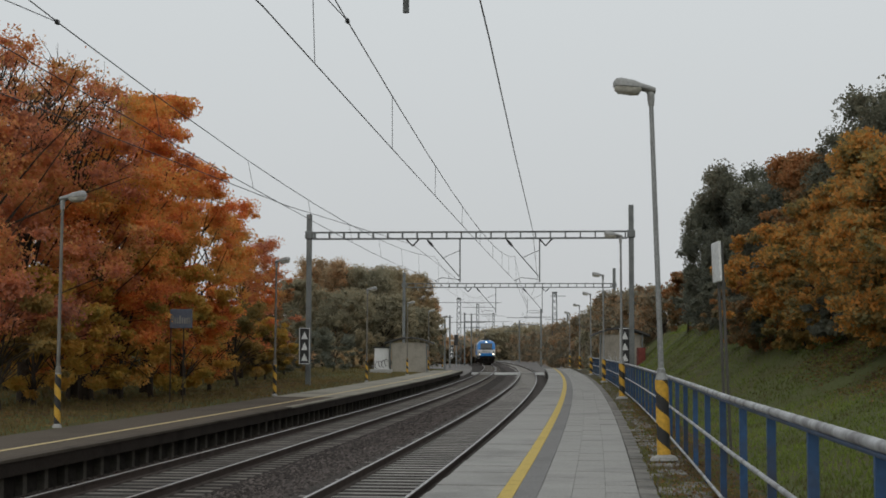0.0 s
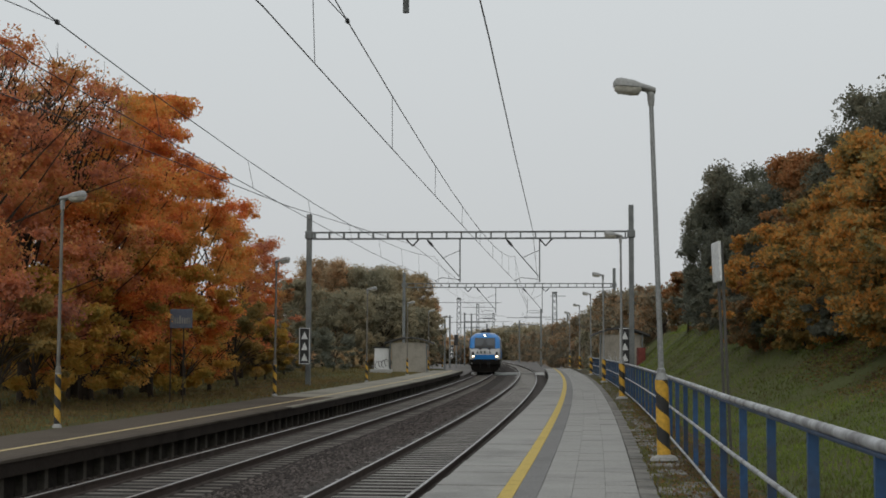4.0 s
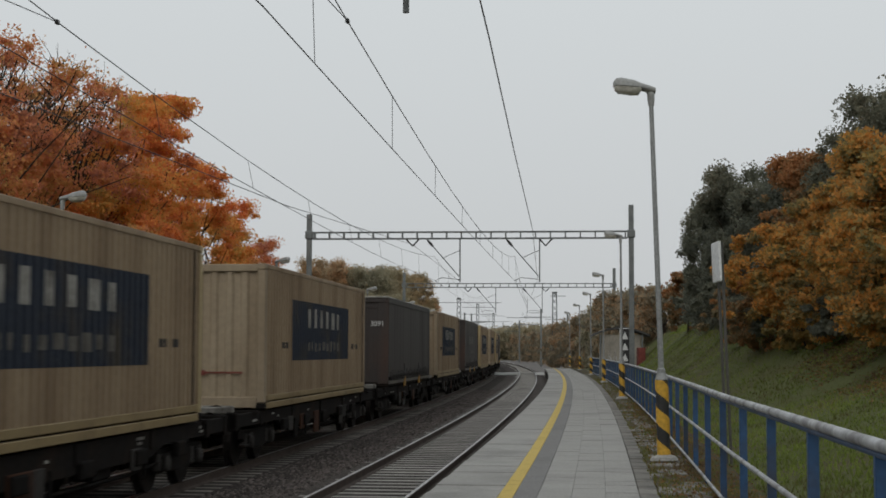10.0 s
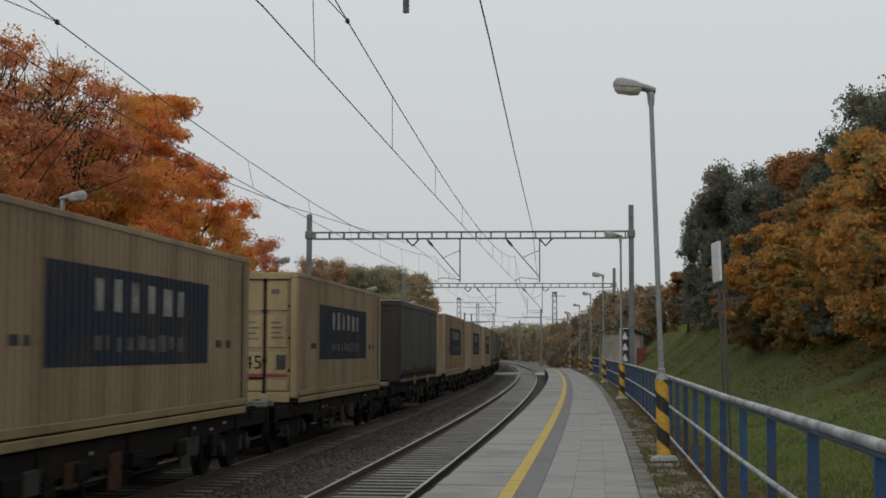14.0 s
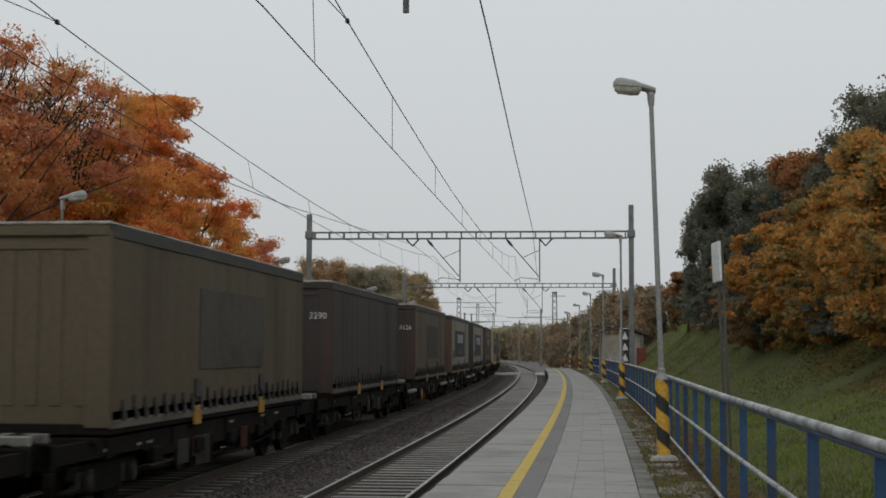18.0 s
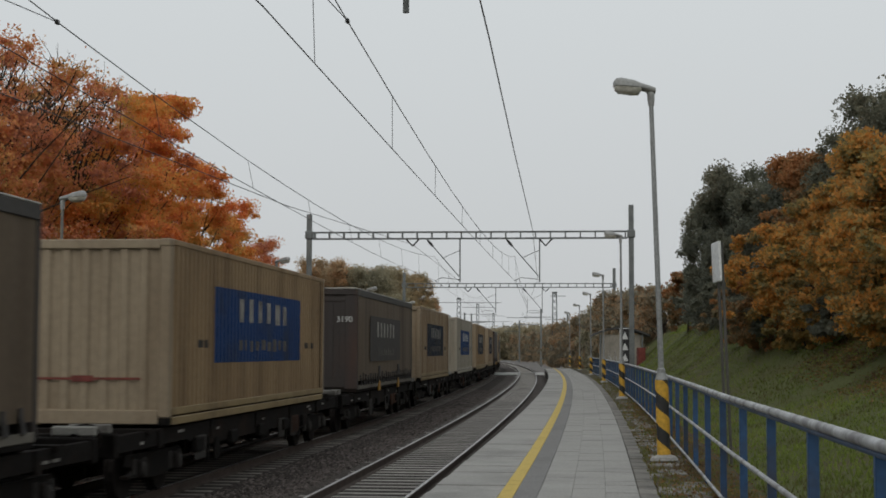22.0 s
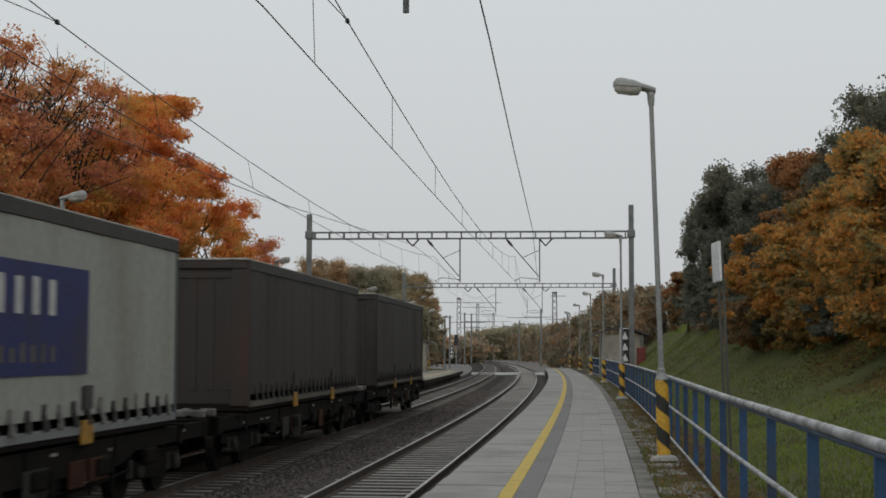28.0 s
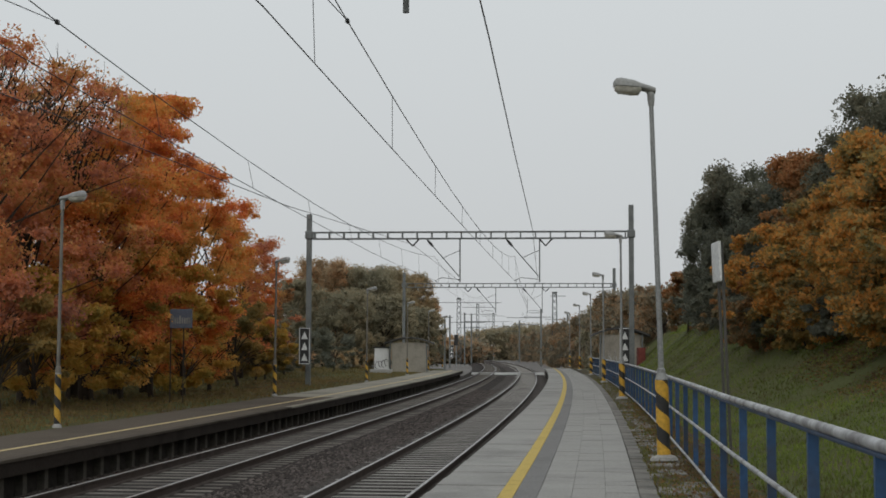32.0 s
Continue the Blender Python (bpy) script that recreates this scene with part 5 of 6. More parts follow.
def box_container(main, end, panel, mark, doors, label):
    c = thing("freight_container", Matrix(), label, "container", "freight containers on the train")
    L, W, H = BOX_L, BOX_W / 2, BOX_H
    for x in (-W, W - 0.16):
        for y in (0, L - 0.18):
            part("corner_post", Mesh().box(x, x + 0.16, y, y + 0.18, 0.12, H - 0.12, 0.02), end, c)
            for z in (0, H - 0.12):
                part("corner_casting", Mesh().box(x - 0.004, x + 0.164, y - 0.004, y + 0.184, z, z + 0.12, 0.015), M["soot"] if z == 0 else end, c)
    for s in (-1, 1):
        part("bottom_rail", Mesh().box(s * (W - 0.05) - 0.05, s * (W - 0.05) + 0.058, 0.18, L - 0.18, 0.0, 0.125, 0.012), M["beige_gold"] if main is not M["white_cont"] else main, c)
        part("rail_ledge", Mesh().box(s * (W - 0.05) - 0.05, s * (W - 0.05) + 0.052, 0.18, L - 0.18, 0.15, 0.27, 0.012), M["beige_gold"] if main is not M["white_cont"] else main, c)
        part("rail_web", Mesh().box(s * (W - 0.08) - 0.03, s * (W - 0.08) + 0.03, 0.18, L - 0.18, 0.12, 0.155), M["sole"], c)
        part("top_rail", Mesh().box(s * (W - 0.04) - 0.04, s * (W - 0.04) + 0.04, 0.18, L - 0.18, H - 0.09, H, 0.01), main, c)
        part("side_wall", sheet(ribs(0.18, L - 0.18, 0.25, 0.045, W - 0.004), 0.27, H - 0.09, (lambda a, o: (o, a)) if s > 0 else (lambda a, o: (-o, a))), main, c)
    part("roof", sheet(ribs(0.1, L - 0.1, 0.5, 0.03, H - 0.01), -W + 0.08, W - 0.08, lambda a, o: (a, o)).move(Matrix(((0, 0, 1, 0), (1, 0, 0, 0), (0, 1, 0, 0), (0, 0, 0, 1)))), main, c)
    part("floor", Mesh().box(-W + 0.1, W - 0.1, 0.1, L - 0.1, 0.1, 0.2), M["soot"], c)
    part("rear_wall", Mesh().box(-W + 0.16, W - 0.16, L - 0.1, L - 0.03, 0.12, H - 0.05), end, c)
    part("end_sill", Mesh().box(-W + 0.16, W - 0.16, 0, 0.12, 0.02, 0.24, 0.015), end, c)
    part("end_header", Mesh().box(-W + 0.16, W - 0.16, 0, 0.12, H - 0.16, H - 0.01, 0.015), end, c)
    if doors:
        for s in (-1, 1):
            x0, x1 = (-W + 0.18, -0.012) if s < 0 else (0.012, W - 0.18)
            leaf = part("door", Mesh().box(x0, x1, 0.06, 0.1, 0.25, H - 0.17, 0.01), main, c, "cream steel container door")
            for a, b in ((0.05, 0.46), (0.57, 1.02)):
                for z0, z1 in ((0.28, 0.5), (0.6, 1.12), (1.22, 1.93), (2.03, H - 0.2)):
                    part("door_panel", Mesh().box(min(s * a, s * b), max(s * a, s * b), 0.04, 0.06, z0, z1, 0.012), end, leaf)
            for q in (0.025, 0.515):
                part("lock_rod", Mesh().tube([(s * q, 0.025, 0.15), (s * q, 0.025, H - 0.08)], 0.024, 6), M["sole"], leaf)
                for z in (0.2, 0.9, 1.98, 2.68):
                    part("rod_bracket", Mesh().box(s * q - 0.05, s * q + 0.05, 0.0, 0.05, z, z + 0.07, 0.008), M["sole"], leaf)
            for z in (0.7, 1.4, 2.1):
                part("hinge", Mesh().box(s * 1.09 - 0.045, s * 1.09 + 0.045, 0.02, 0.06, z, z + 0.06, 0.008), M["sole"], leaf)
            part("lock_handle", Mesh().box(s * 0.3 - 0.2, s * 0.3 + 0.2, 0.012, 0.035, 0.53, 0.57, 0.008), M["sole"], leaf)
            part("red_stripe", Mesh().box(min(s * 0.06, s * 1.0), max(s * 0.06, s * 1.0), 0.03, 0.039, 0.6, 0.65), M["red"], leaf)
        part("data_plate", Mesh().box(0.78, 0.99, 0.03, 0.039, 0.74, 1.06), M["panel_faded"], c)
        for k in range(4):
            part("writing_bar", Mesh().box(0.12, 0.38 - 0.06 * (k % 2), 0.034, 0.039, 1.4 + k * 0.12, 1.43 + k * 0.12), M["mark_dim"], c)
            part("writing_bar", Mesh().box(0.66, 0.92 - 0.05 * (k % 2), 0.034, 0.039, 1.42 + k * 0.11, 1.46 + k * 0.11), M["mark_dim"], c)
        part("writing_bar", Mesh().box(0.66, 0.84, 0.034, 0.039, 2.4, 2.5), M["mark_dim"], c)
        lettering("length_number", "45", 0.42, pose(0.26, 0.036, 0.88, 90, 0, 0), M["soot"], c, "dark number on the door")
    else:
        part("front_wall", sheet(ribs(-W + 0.16, W - 0.16, 0.3, 0.05, -0.03), 0.24, H - 0.16, lambda a, o: (a, -o)), end, c)
        part("red_stripe", Mesh().box(-W + 0.3, W - 0.45, 0.018, 0.026, 0.7, 0.735), M["red_dim"], c)
        part("warning_label", Mesh().box(-0.3, 0.05, 0.014, 0.024, 0.67, 0.765), M["red_dim"], c)
    for s in (-1, 1):
        x = s * (W + 0.004)
        p = part("logo_panel", painted(2.66, 9.9, 0.94, 2.26, 0.004, s), panel, c, "dark company panel painted over the ribs")
        if s < 0:
            continue
        ribbed_bars(p, 2.66, 9.9, 0.94, 2.26, s, [(6, 0.24, 0.86, 0.54, 0.9, mark), (9, 0.24, 0.84, 0.14, 0.34, M["mark_dim"])], 3)
        part("edge_post", Mesh().box(x - 0.01, x + 0.002, L - 0.5, L - 0.47, 0.28, H - 0.1), M["soot"], c)
        for a, b, z in ((1.5, 2.3, 1.2), (10.5, 11.5, 1.2)):
            for k in range(5):
                y = a + (b - a) * k / 5
                part("writing_bar", painted(y, y + (b - a) / 8, z, z + 0.13, 0.004, s), M["panel_faded"], c)
    return c


def curtain_trailer(side, end, panel, mark, number, label, strap="strap"):
    pa, pb = (3.9, 8.8) if strap != "strap" else (2.35, 9.3) if mark else (4.4, 9.0)
    post_mat = M["post_rust"] if end is M["end_grey"] and mark else end
    c = thing("curtain_sided_trailer", Matrix(), label, "trailer body", "curtain-sided trailers on the train")
    L, W, H = 12.75, 1.25, 2.88
    part("base_frame", Mesh().box(-W + 0.02, W - 0.02, 0.02, L - 0.02, 0.0, 0.18, 0.02), M["sole"], c)
    part("roof", Mesh().prism([(-W, H - 0.1), (W, H - 0.1), (W - 0.05, H - 0.02), (0.5, H + 0.02), (-0.5, H + 0.02), (-W + 0.05, H - 0.02)], "y", 0.0, L), side, c)
    for s in (-1, 1):
        part("roof_rail", Mesh().box(s * (W - 0.02) - 0.03, s * (W - 0.02) + 0.03, 0.0, L, H - 0.2, H - 0.02, 0.012), M["roof_edge"], c)
        part("roof_seam", Mesh().box(s * (W - 0.01) - 0.02, s * (W - 0.01) + 0.02, 0.0, L, H - 0.018, H + 0.012, 0.008), M["seam"], c, "pale roof seam")
        pts = [(0.1 + (L - 0.2) * k / 54, W - 0.012 + 0.004 * math.sin(k * 1.9) + 0.008 * math.sin(k * 0.45)) for k in range(55)]
        m = Mesh()
        m.prism([((o) * s, a) for a, o in pts] + [((o - 0.03) * s, a) for a, o in reversed(pts)], "z", 0.32, H - 0.18)
        part("curtain", m, side, c, "wavy side curtain")
        part("side_rail", Mesh().box(s * (W - 0.02) - 0.02, s * (W - 0.02) + 0.02, 0.05, L - 0.05, 0.08, 0.2, 0.01), M["rail_dusty"] if strap == "strap" else M["galv"], c)
        x = s * (W + 0.003)
        if panel:
            p = part("logo_panel", Mesh().box(x - 0.002, x + 0.004, pa, pb, 0.85, 2.18), panel, c, "rectangular company panel on the curtain")
            if mark and s > 0:
                letter_bars(p, mark, pa, pb, 0.85, 2.18, x + s * 0.006, [(6, 0.2, 0.82, 0.54, 0.92, mark), (9, 0.24, 0.8, 0.12, 0.3, M["mark_dim"])], 5)
        if side is M["tarp_light"]:
            part("writing_bar", Mesh().box(x - 0.002, x + 0.002, 0.6, 1.85, 0.78, 1.16), M["panel_dim"], c)
        g = random.Random(int(100 * L) + s)
        for k in range(25 if s > 0 else 0):
            y = 0.5 + (L - 1.0) * k / 24
            j = g.uniform(-0.05, 0.05)
            m = Mesh().prism([(y - 0.05, 0.34), (y + 0.04, 0.32), (y + 0.05, 0.5 + j), (y - 0.03, 0.5 + j)], "x", s * (W + 0.012) - 0.012, s * (W + 0.012) + 0.012)
            m.prism([(y + 0.07 + j, 0.18), (y + 0.15 + j, 0.2), (y + 0.04, 0.38), (y - 0.07, 0.38)], "x", s * (W + 0.02) - 0.015, s * (W + 0.02) + 0.015)
            m.box(s * (W + 0.03) - 0.015, s * (W + 0.03) + 0.015, y - 0.02 + j, y + 0.1 + j, 0.2, 0.27)
            part("strap", m, M["strap" if k % 3 or strap == "strap" else strap], c)
        for y in (4.25, 8.8):
            part("lift_pocket", Mesh().box(s * (W + 0.01) - 0.02, s * (W + 0.01) + 0.02, y - 0.2, y + 0.2, -0.05, 0.26, 0.01), M["pocket"], c, "yellow lifting pocket")
            part("pocket_mark", Mesh().box(s * (W + 0.02) - 0.012, s * (W + 0.02) + 0.012, y - 0.16, y + 0.16, 0.4, 0.7), M["strap"], c)
    for x in (-W, W - 0.14):
        part("corner_post", Mesh().box(min(x, x * 0.8), max(x + 0.14, x * 1.127 if x < 0 else x + 0.14), -0.02, 0.1, 0.1, H - 0.1, 0.015), post_mat, c)
        part("corner_post", Mesh().box(x, x + 0.14, L - 0.1, L + 0.02, 0.1, H - 0.1, 0.015), end, c)
    part("end_wall", Mesh().box(-W + 0.14, W - 0.14, 0.02, 0.08, 0.15, H - 0.12), end, c)
    for k in range(6):
        x = -W + 0.3 + k * 0.34
        part("end_rib", Mesh().box(x, x + 0.15, 0.002, 0.02, 0.4, H - 0.35, 0.006), end, c)
    part("rear_wall", Mesh().box(-W + 0.14, W - 0.14, L - 0.08, L - 0.02, 0.15, H - 0.12), end, c)
    part("front_header", Mesh().box(-W + 0.05, W - 0.05, -0.04, 0.06, H - 0.18, H - 0.02, 0.02), end, c)
    part("front_seam", Mesh().box(-W + 0.03, W - 0.03, -0.05, 0.06, H - 0.018, H + 0.026, 0.012), M["seam"], c, "pale roof seam over the end wall")
    part("end_beam", Mesh().box(-W + 0.14, W - 0.14, -0.01, 0.04, H - 0.36, H - 0.26, 0.012), end, c)
    if number:
        lettering("fleet_number", number, 0.23, pose(0.88, -0.025, 2.02, 90, 0, 0), M["mark_white"], c, "white number on the end wall")
    return c


# ---- flat wagons ----
def flat_wagon(step, L, label):
    wagon = thing("container_wagon", Matrix(), label, "wagon", "container wagons")
    for s in (-1, 1):
        part("side_sill", Mesh().prism([(0.0, 0.78), (3.6, 0.78), (4.3, 0.62), (L - 4.3, 0.62), (L - 3.6, 0.78), (L, 0.78), (L, 1.02), (0.0, 1.02)], "x", s * 1.12 - 0.05, s * 1.12 + 0.05), M["sole"], wagon)
        for y in (3.9, 6.2, 8.4, 10.6, 12.6):
            part("stowed_fitting", Mesh().box(s * 1.2 - 0.05, s * 1.2 + 0.05, y, y + 0.5, 0.55, 0.78, 0.02), M["soot"], wagon)
        g = random.Random(int(L * 8) + s)
        for k in range(5 if s > 0 else 0):
            y, w, z = g.uniform(4.0, L - 4.8), g.uniform(0.25, 0.8), g.uniform(0.3, 0.5)
            part("hung_plate", Mesh().box(s * 1.19 - 0.02, s * 1.19 + 0.015, y, y + w, z, 0.8, 0.01), M["plate_rust"] if k % 3 == 1 else M["plate_grey"], wagon)
            part("plate_bracket", Mesh().box(s * 1.17 - 0.02, s * 1.17 + 0.02, y + w + 0.2, y + w + 0.27, 0.32, 0.75), M["soot"], wagon)
        for k in range(7 if s > 0 else 0):
            y = g.uniform(1.0, L - 1.4)
            part("stencil_mark", Mesh().box(s * 1.172 - 0.002, s * 1.172 + 0.004, y, y + g.choice((0.12, 0.2, 0.34)), 0.84 + 0.07 * (k % 2), 0.88 + 0.07 * (k % 2)), M["mark"], wagon)
        part("pipe_run", Mesh().tube([(s * 1.05, 3.4, 0.5), (s * 1.08, 5.0, 0.42), (s * 1.08, L - 5.0, 0.42), (s * 1.05, L - 3.4, 0.5)], 0.025, 6), M["soot"], wagon)
        part("step", Mesh().box(s * 1.22 - 0.06, s * 1.22 + 0.06, 0.3, 0.75, 0.42, 0.46), M["soot"], wagon)
        if step:
            part("side_step", Mesh().box(s * 1.3 - 0.06, s * 1.3 + 0.05, -0.1, 2.0, 0.7, 0.82, 0.02), M["step_paint"], wagon, "dirty white painted side step")
            part("side_step", Mesh().box(s * 1.3 - 0.06, s * 1.3 + 0.05, L - 4.4, L - 1.6, 0.7, 0.82, 0.02), M["step_paint"], wagon, "dirty white painted side step")
    part("centre_beam", Mesh().box(-0.3, 0.3, 0.2, L - 0.2, 0.6, 0.98, 0.02), M["sole"], wagon)
    for y in (0.0, L - 0.16):
        part("headstock", Mesh().box(-1.2, 1.2, y, y + 0.16, 0.72, 1.06, 0.02), M["sole"], wagon)
    for y in (2.0, 5.0, 8.3, 11.4, 14.4):
        part("cross_bearer", Mesh().box(-1.2, 1.2, y, y + 0.2, 0.74, 1.02), M["sole"], wagon)
    for y in (1.4, L - 1.55):
        part("twistlock_beam", Mesh().box(-1.25, 1.25, y, y + 0.2, 0.98, 1.05), M["sole"], wagon)
    part("tank", Mesh().tube([(0.6, 6.6, 0.62), (0.6, 8.2, 0.62)], 0.2, 10), M["soot"], wagon)
    part("brake_box", Mesh().box(0.8, 1.1, 9.2, 9.9, 0.45, 0.75, 0.02), M["soot"], wagon)
    part("hand_wheel", Mesh().tube([(1.16, 5.4, 0.52), (1.2, 5.4, 0.52)], 0.2, 12), M["pocket"] if step else M["soot"], wagon)
    for y, d in ((0.0, -1), (L, 1)):
        for x in (-0.87, 0.87):
            b = part("buffer", Mesh().tube([(x, y, 1.0), (x, y + d * 0.22, 1.0)], 0.11, 10), M["soot"], wagon)
            part("buffer_plate", Mesh().tube([(x, y + d * 0.22, 1.0), (x, y + d * 0.27, 1.0)], 0.22, 12), M["soot"], b)
        part("coupler", Mesh().box(-0.08, 0.08, min(y, y + d * 0.3), max(y, y + d * 0.3), 0.92, 1.04, 0.02), M["soot"], wagon)
        part("end_plate", Mesh().box(0.55, 1.15, min(y, y + d * 0.1), max(y, y + d * 0.1) + 0.01, 1.07, 1.2, 0.02), M["mark"], wagon, "pale end step plate")
    for yc in (2.4, L - 2.4):
        bogie = part("bogie", Mesh().box(-1.0, 1.0, yc - 0.2, yc + 0.2, 0.42, 0.7, 0.03), M["soot"], wagon)
        for s in (-1, 1):
            part("bogie_frame", Mesh().prism([(yc - 1.3, 0.52), (yc - 1.1, 0.4), (yc - 0.4, 0.3), (yc + 0.4, 0.3), (yc + 1.1, 0.4), (yc + 1.3, 0.52), (yc + 1.2, 0.68), (yc - 1.2, 0.68)], "x", s * 1.0 - 0.05, s * 1.0 + 0.05), M["soot"], bogie)
            for y in (yc - 0.9, yc + 0.9):
                part("wheel", Mesh().tube([(s * 0.68, y, 0.46), (s * 0.72, y, 0.46), (s * 0.725, y, 0.46), (s * 0.82, y, 0.46)], [0.49, 0.49, 0.46, 0.455], 20), M["wheel"], bogie)
                part("axle_box", Mesh().box(s * 1.02 - 0.1, s * 1.02 + 0.1, y - 0.15, y + 0.15, 0.33, 0.6, 0.03), M["sole"], bogie)
                part("axle_cap", Mesh().tube([(s * 1.1, y, 0.46), (s * 1.15, y, 0.46), (s * 1.165, y, 0.46)], [0.12, 0.115, 0.07], 12), M["plate_grey"], bogie)
                for q in (-0.24, 0.24) if s > 0 else ():
                    part("spring", Mesh().tube([(s * 1.02, y + q, 0.36), (s * 1.02, y + q, 0.62)], 0.075, 8), M["plate_grey"], bogie)
                part("brake_block", Mesh().box(s * 0.77 - 0.05, s * 0.77 + 0.05, y + 0.44, y + 0.54, 0.3, 0.62, 0.02), M["plate_rust"], bogie)
    return wagon


# ---- the locomotive ----
def locomotive():
    lo = thing("locomotive", Matrix(), "blue, silver and white electric locomotive with lit headlights", "locomotive")
    T0, T1 = -1.2, 16.5
    slices = [(1.40, 0.06, 1.48, 0.35), (1.62, 0.02, 1.485, 0.35), (1.87, 0.0, 1.49, 0.35), (2.2, 0.0, 1.49, 0.36), (2.46, 0.03, 1.49, 0.38), (2.72, 0.13, 1.49, 0.42), (3.0, 0.3, 1.485, 0.48), (3.25, 0.47, 1.475, 0.55),
              (3.42, 0.6, 1.45, 0.6), (3.56, 0.74, 1.39, 0.66), (3.7, 0.95, 1.27, 0.7), (3.82, 1.22, 1.1, 0.7), (3.92, 1.6, 0.95, 0.62), (4.0, 2.15, 0.8, 0.5), (4.02, 2.6, 0.6, 0.4)]
    ys = [-0.05, 0.7, 1.55, 2.4, 3.3, 4.5, 6.0, 7.65, 9.3, 10.8, 12.0, 12.9, 13.75, 14.6, 15.35]

    def outline(z, f, w, r):
        a, b, pts = T0 + f, T1 - f, []
        for k in range(7):
            t = k / 6 * math.pi / 2
            pts.append((w - r + r * math.sin(t), a + r - r * math.cos(t), z))
        pts += [(w, max(y, a + r + 0.01 * i), z) for i, y in enumerate(ys)]
        for k in range(7):
            t = k / 6 * math.pi / 2
            pts.append((w - r + r * math.cos(t), b - r + r * math.sin(t), z))
        left = [(-x, y, zz) for x, y, zz in reversed(pts)]
        return pts + left
    rows = [outline(*s) for s in slices]
    n = len(rows[0])
    groups = {}
    for i in range(len(rows) - 1):
        for k in range(n):
            q = [rows[i][k], rows[i][(k + 1) % n], rows[i + 1][(k + 1) % n], rows[i + 1][k]]
            cx, cy, cz = (sum(p[j] for p in q) / 4 for j in range(3))
            d = min(cy - T0, T1 - cy)
            if cz > 2.46 and d < (1.15 if cz < 3.25 else 2.75 if cz < 3.42 else 1.9):
                g = "cab_shell" if cy < 8 else "cab_shell_rear"
            elif cz > 3.42:
                g = "roof_slope" if cx > 0 else "roof_slope_far"
            elif d < 0.42:
                g = ("nose_blue" if cy < 8 else "nose_blue_rear") if cz < 1.87 and abs(cx) < 0.9 else ("nose_band" if cy < 8 else "nose_band_rear")
            else:
                g = "side_wall" if cx > 0 else "side_wall_far"
            groups.setdefault(g, Mesh()).quad(*q)
    mats = {"cab_shell": M["loco_blue"], "roof_slope": M["loco_white"], "nose_blue": M["loco_blue"], "nose_band": M["loco_white"], "side_wall": M["loco_silver"]}
    names = {"cab_shell": "bright blue rounded cab shell", "roof_slope": "white sloping roof edge", "nose_blue": "blue lower nose panel", "nose_band": "white nose band", "side_wall": "silver-grey side wall"}
    for g, m in groups.items():
        g = g.replace("_rear", "").replace("_far", "")
        me = m.data(g, mats[g])
        bm = bmesh.new()
        bm.from_mesh(me)
        bmesh.ops.remove_doubles(bm, verts=bm.verts, dist=0.0005)
        bmesh.ops.recalc_face_normals(bm, faces=bm.faces)
        bm.to_mesh(me)
        bm.free()
        me.shade_smooth()
        me.set_sharp_from_angle(angle=radians(50))
        part(g, me, None, lo, names[g])
    part("roof_deck", Mesh().box(-0.62, 0.62, T0 + 2.6, T1 - 2.6, 3.96, 4.03), M["roof_gear"], lo)

    def face(z):
        for (za, fa, _, _), (zb, fb, _, _) in zip(slices, slices[1:]):
            if za <= z <= zb:
                return T0 + fa + (fb - fa) * (z - za) / (zb - za)

    def nose_plate(name, x0, x1, z0, z1, out, mat, label="", mirror=False, parent=None):
        zs = [z0 + (z1 - z0) * k / 4 for k in range(5)]
        m = Mesh().loft([[(x0, face(z) - out, z), (x1, face(z) - out, z), (x1, face(z) + 0.05, z), (x0, face(z) + 0.05, z)] for z in zs])
        return part(name, m, mat, parent or lo, label)
    surround = nose_plate("windscreen_frame", -1.0, 1.0, 2.49, 3.5, 0.012, M["black"])
    nose_plate("windscreen", -0.95, -0.06, 2.74, 3.44, 0.022, M["glass"], "grey reflecting windscreen pane")
    nose_plate("windscreen", 0.06, 0.95, 2.74, 3.44, 0.022, M["glass"], "grey reflecting windscreen pane")
    for s in (-1, 1):
        part("wiper", Mesh().tube([(s * 0.35, face(2.6) - 0.05, 2.5), (s * 0.2, face(2.9) - 0.06, 2.9), (s * 0.14, face(3.25) - 0.06, 3.25)], 0.016, 5), M["black"], lo)
        part("wiper_motor", Mesh().box(s * 0.45 - 0.13, s * 0.45 + 0.13, T0 - 0.1, T0 + 0.06, 2.36, 2.5, 0.03), M["black"], lo)
    part("nose_rail", Mesh().tube([(-1.3, T0 + 0.02, 2.44), (-0.6, T0 - 0.07, 2.46), (0.6, T0 - 0.07, 2.46), (1.3, T0 + 0.02, 2.44)], 0.018, 6), M["black"], lo)
    # company name as plain shapes
    for k, (w, cut) in enumerate(((0.36, 0.11), (0.34, 0.02), (0.32, 0.02), (0.08, 0.0), (0.36, 0.11))):
        x = (-0.7, -0.36, -0.01, 0.22, 0.48)[k]
        part("letter_shape", Mesh().prism([(x - w * 0.4, 1.96), (x + w * 0.4, 1.96), (x + w * 0.4 - cut, 2.22), (x - w * 0.4 + cut, 2.22)], "y", T0 - 0.01, T0 + 0.02), M["mast"], lo)
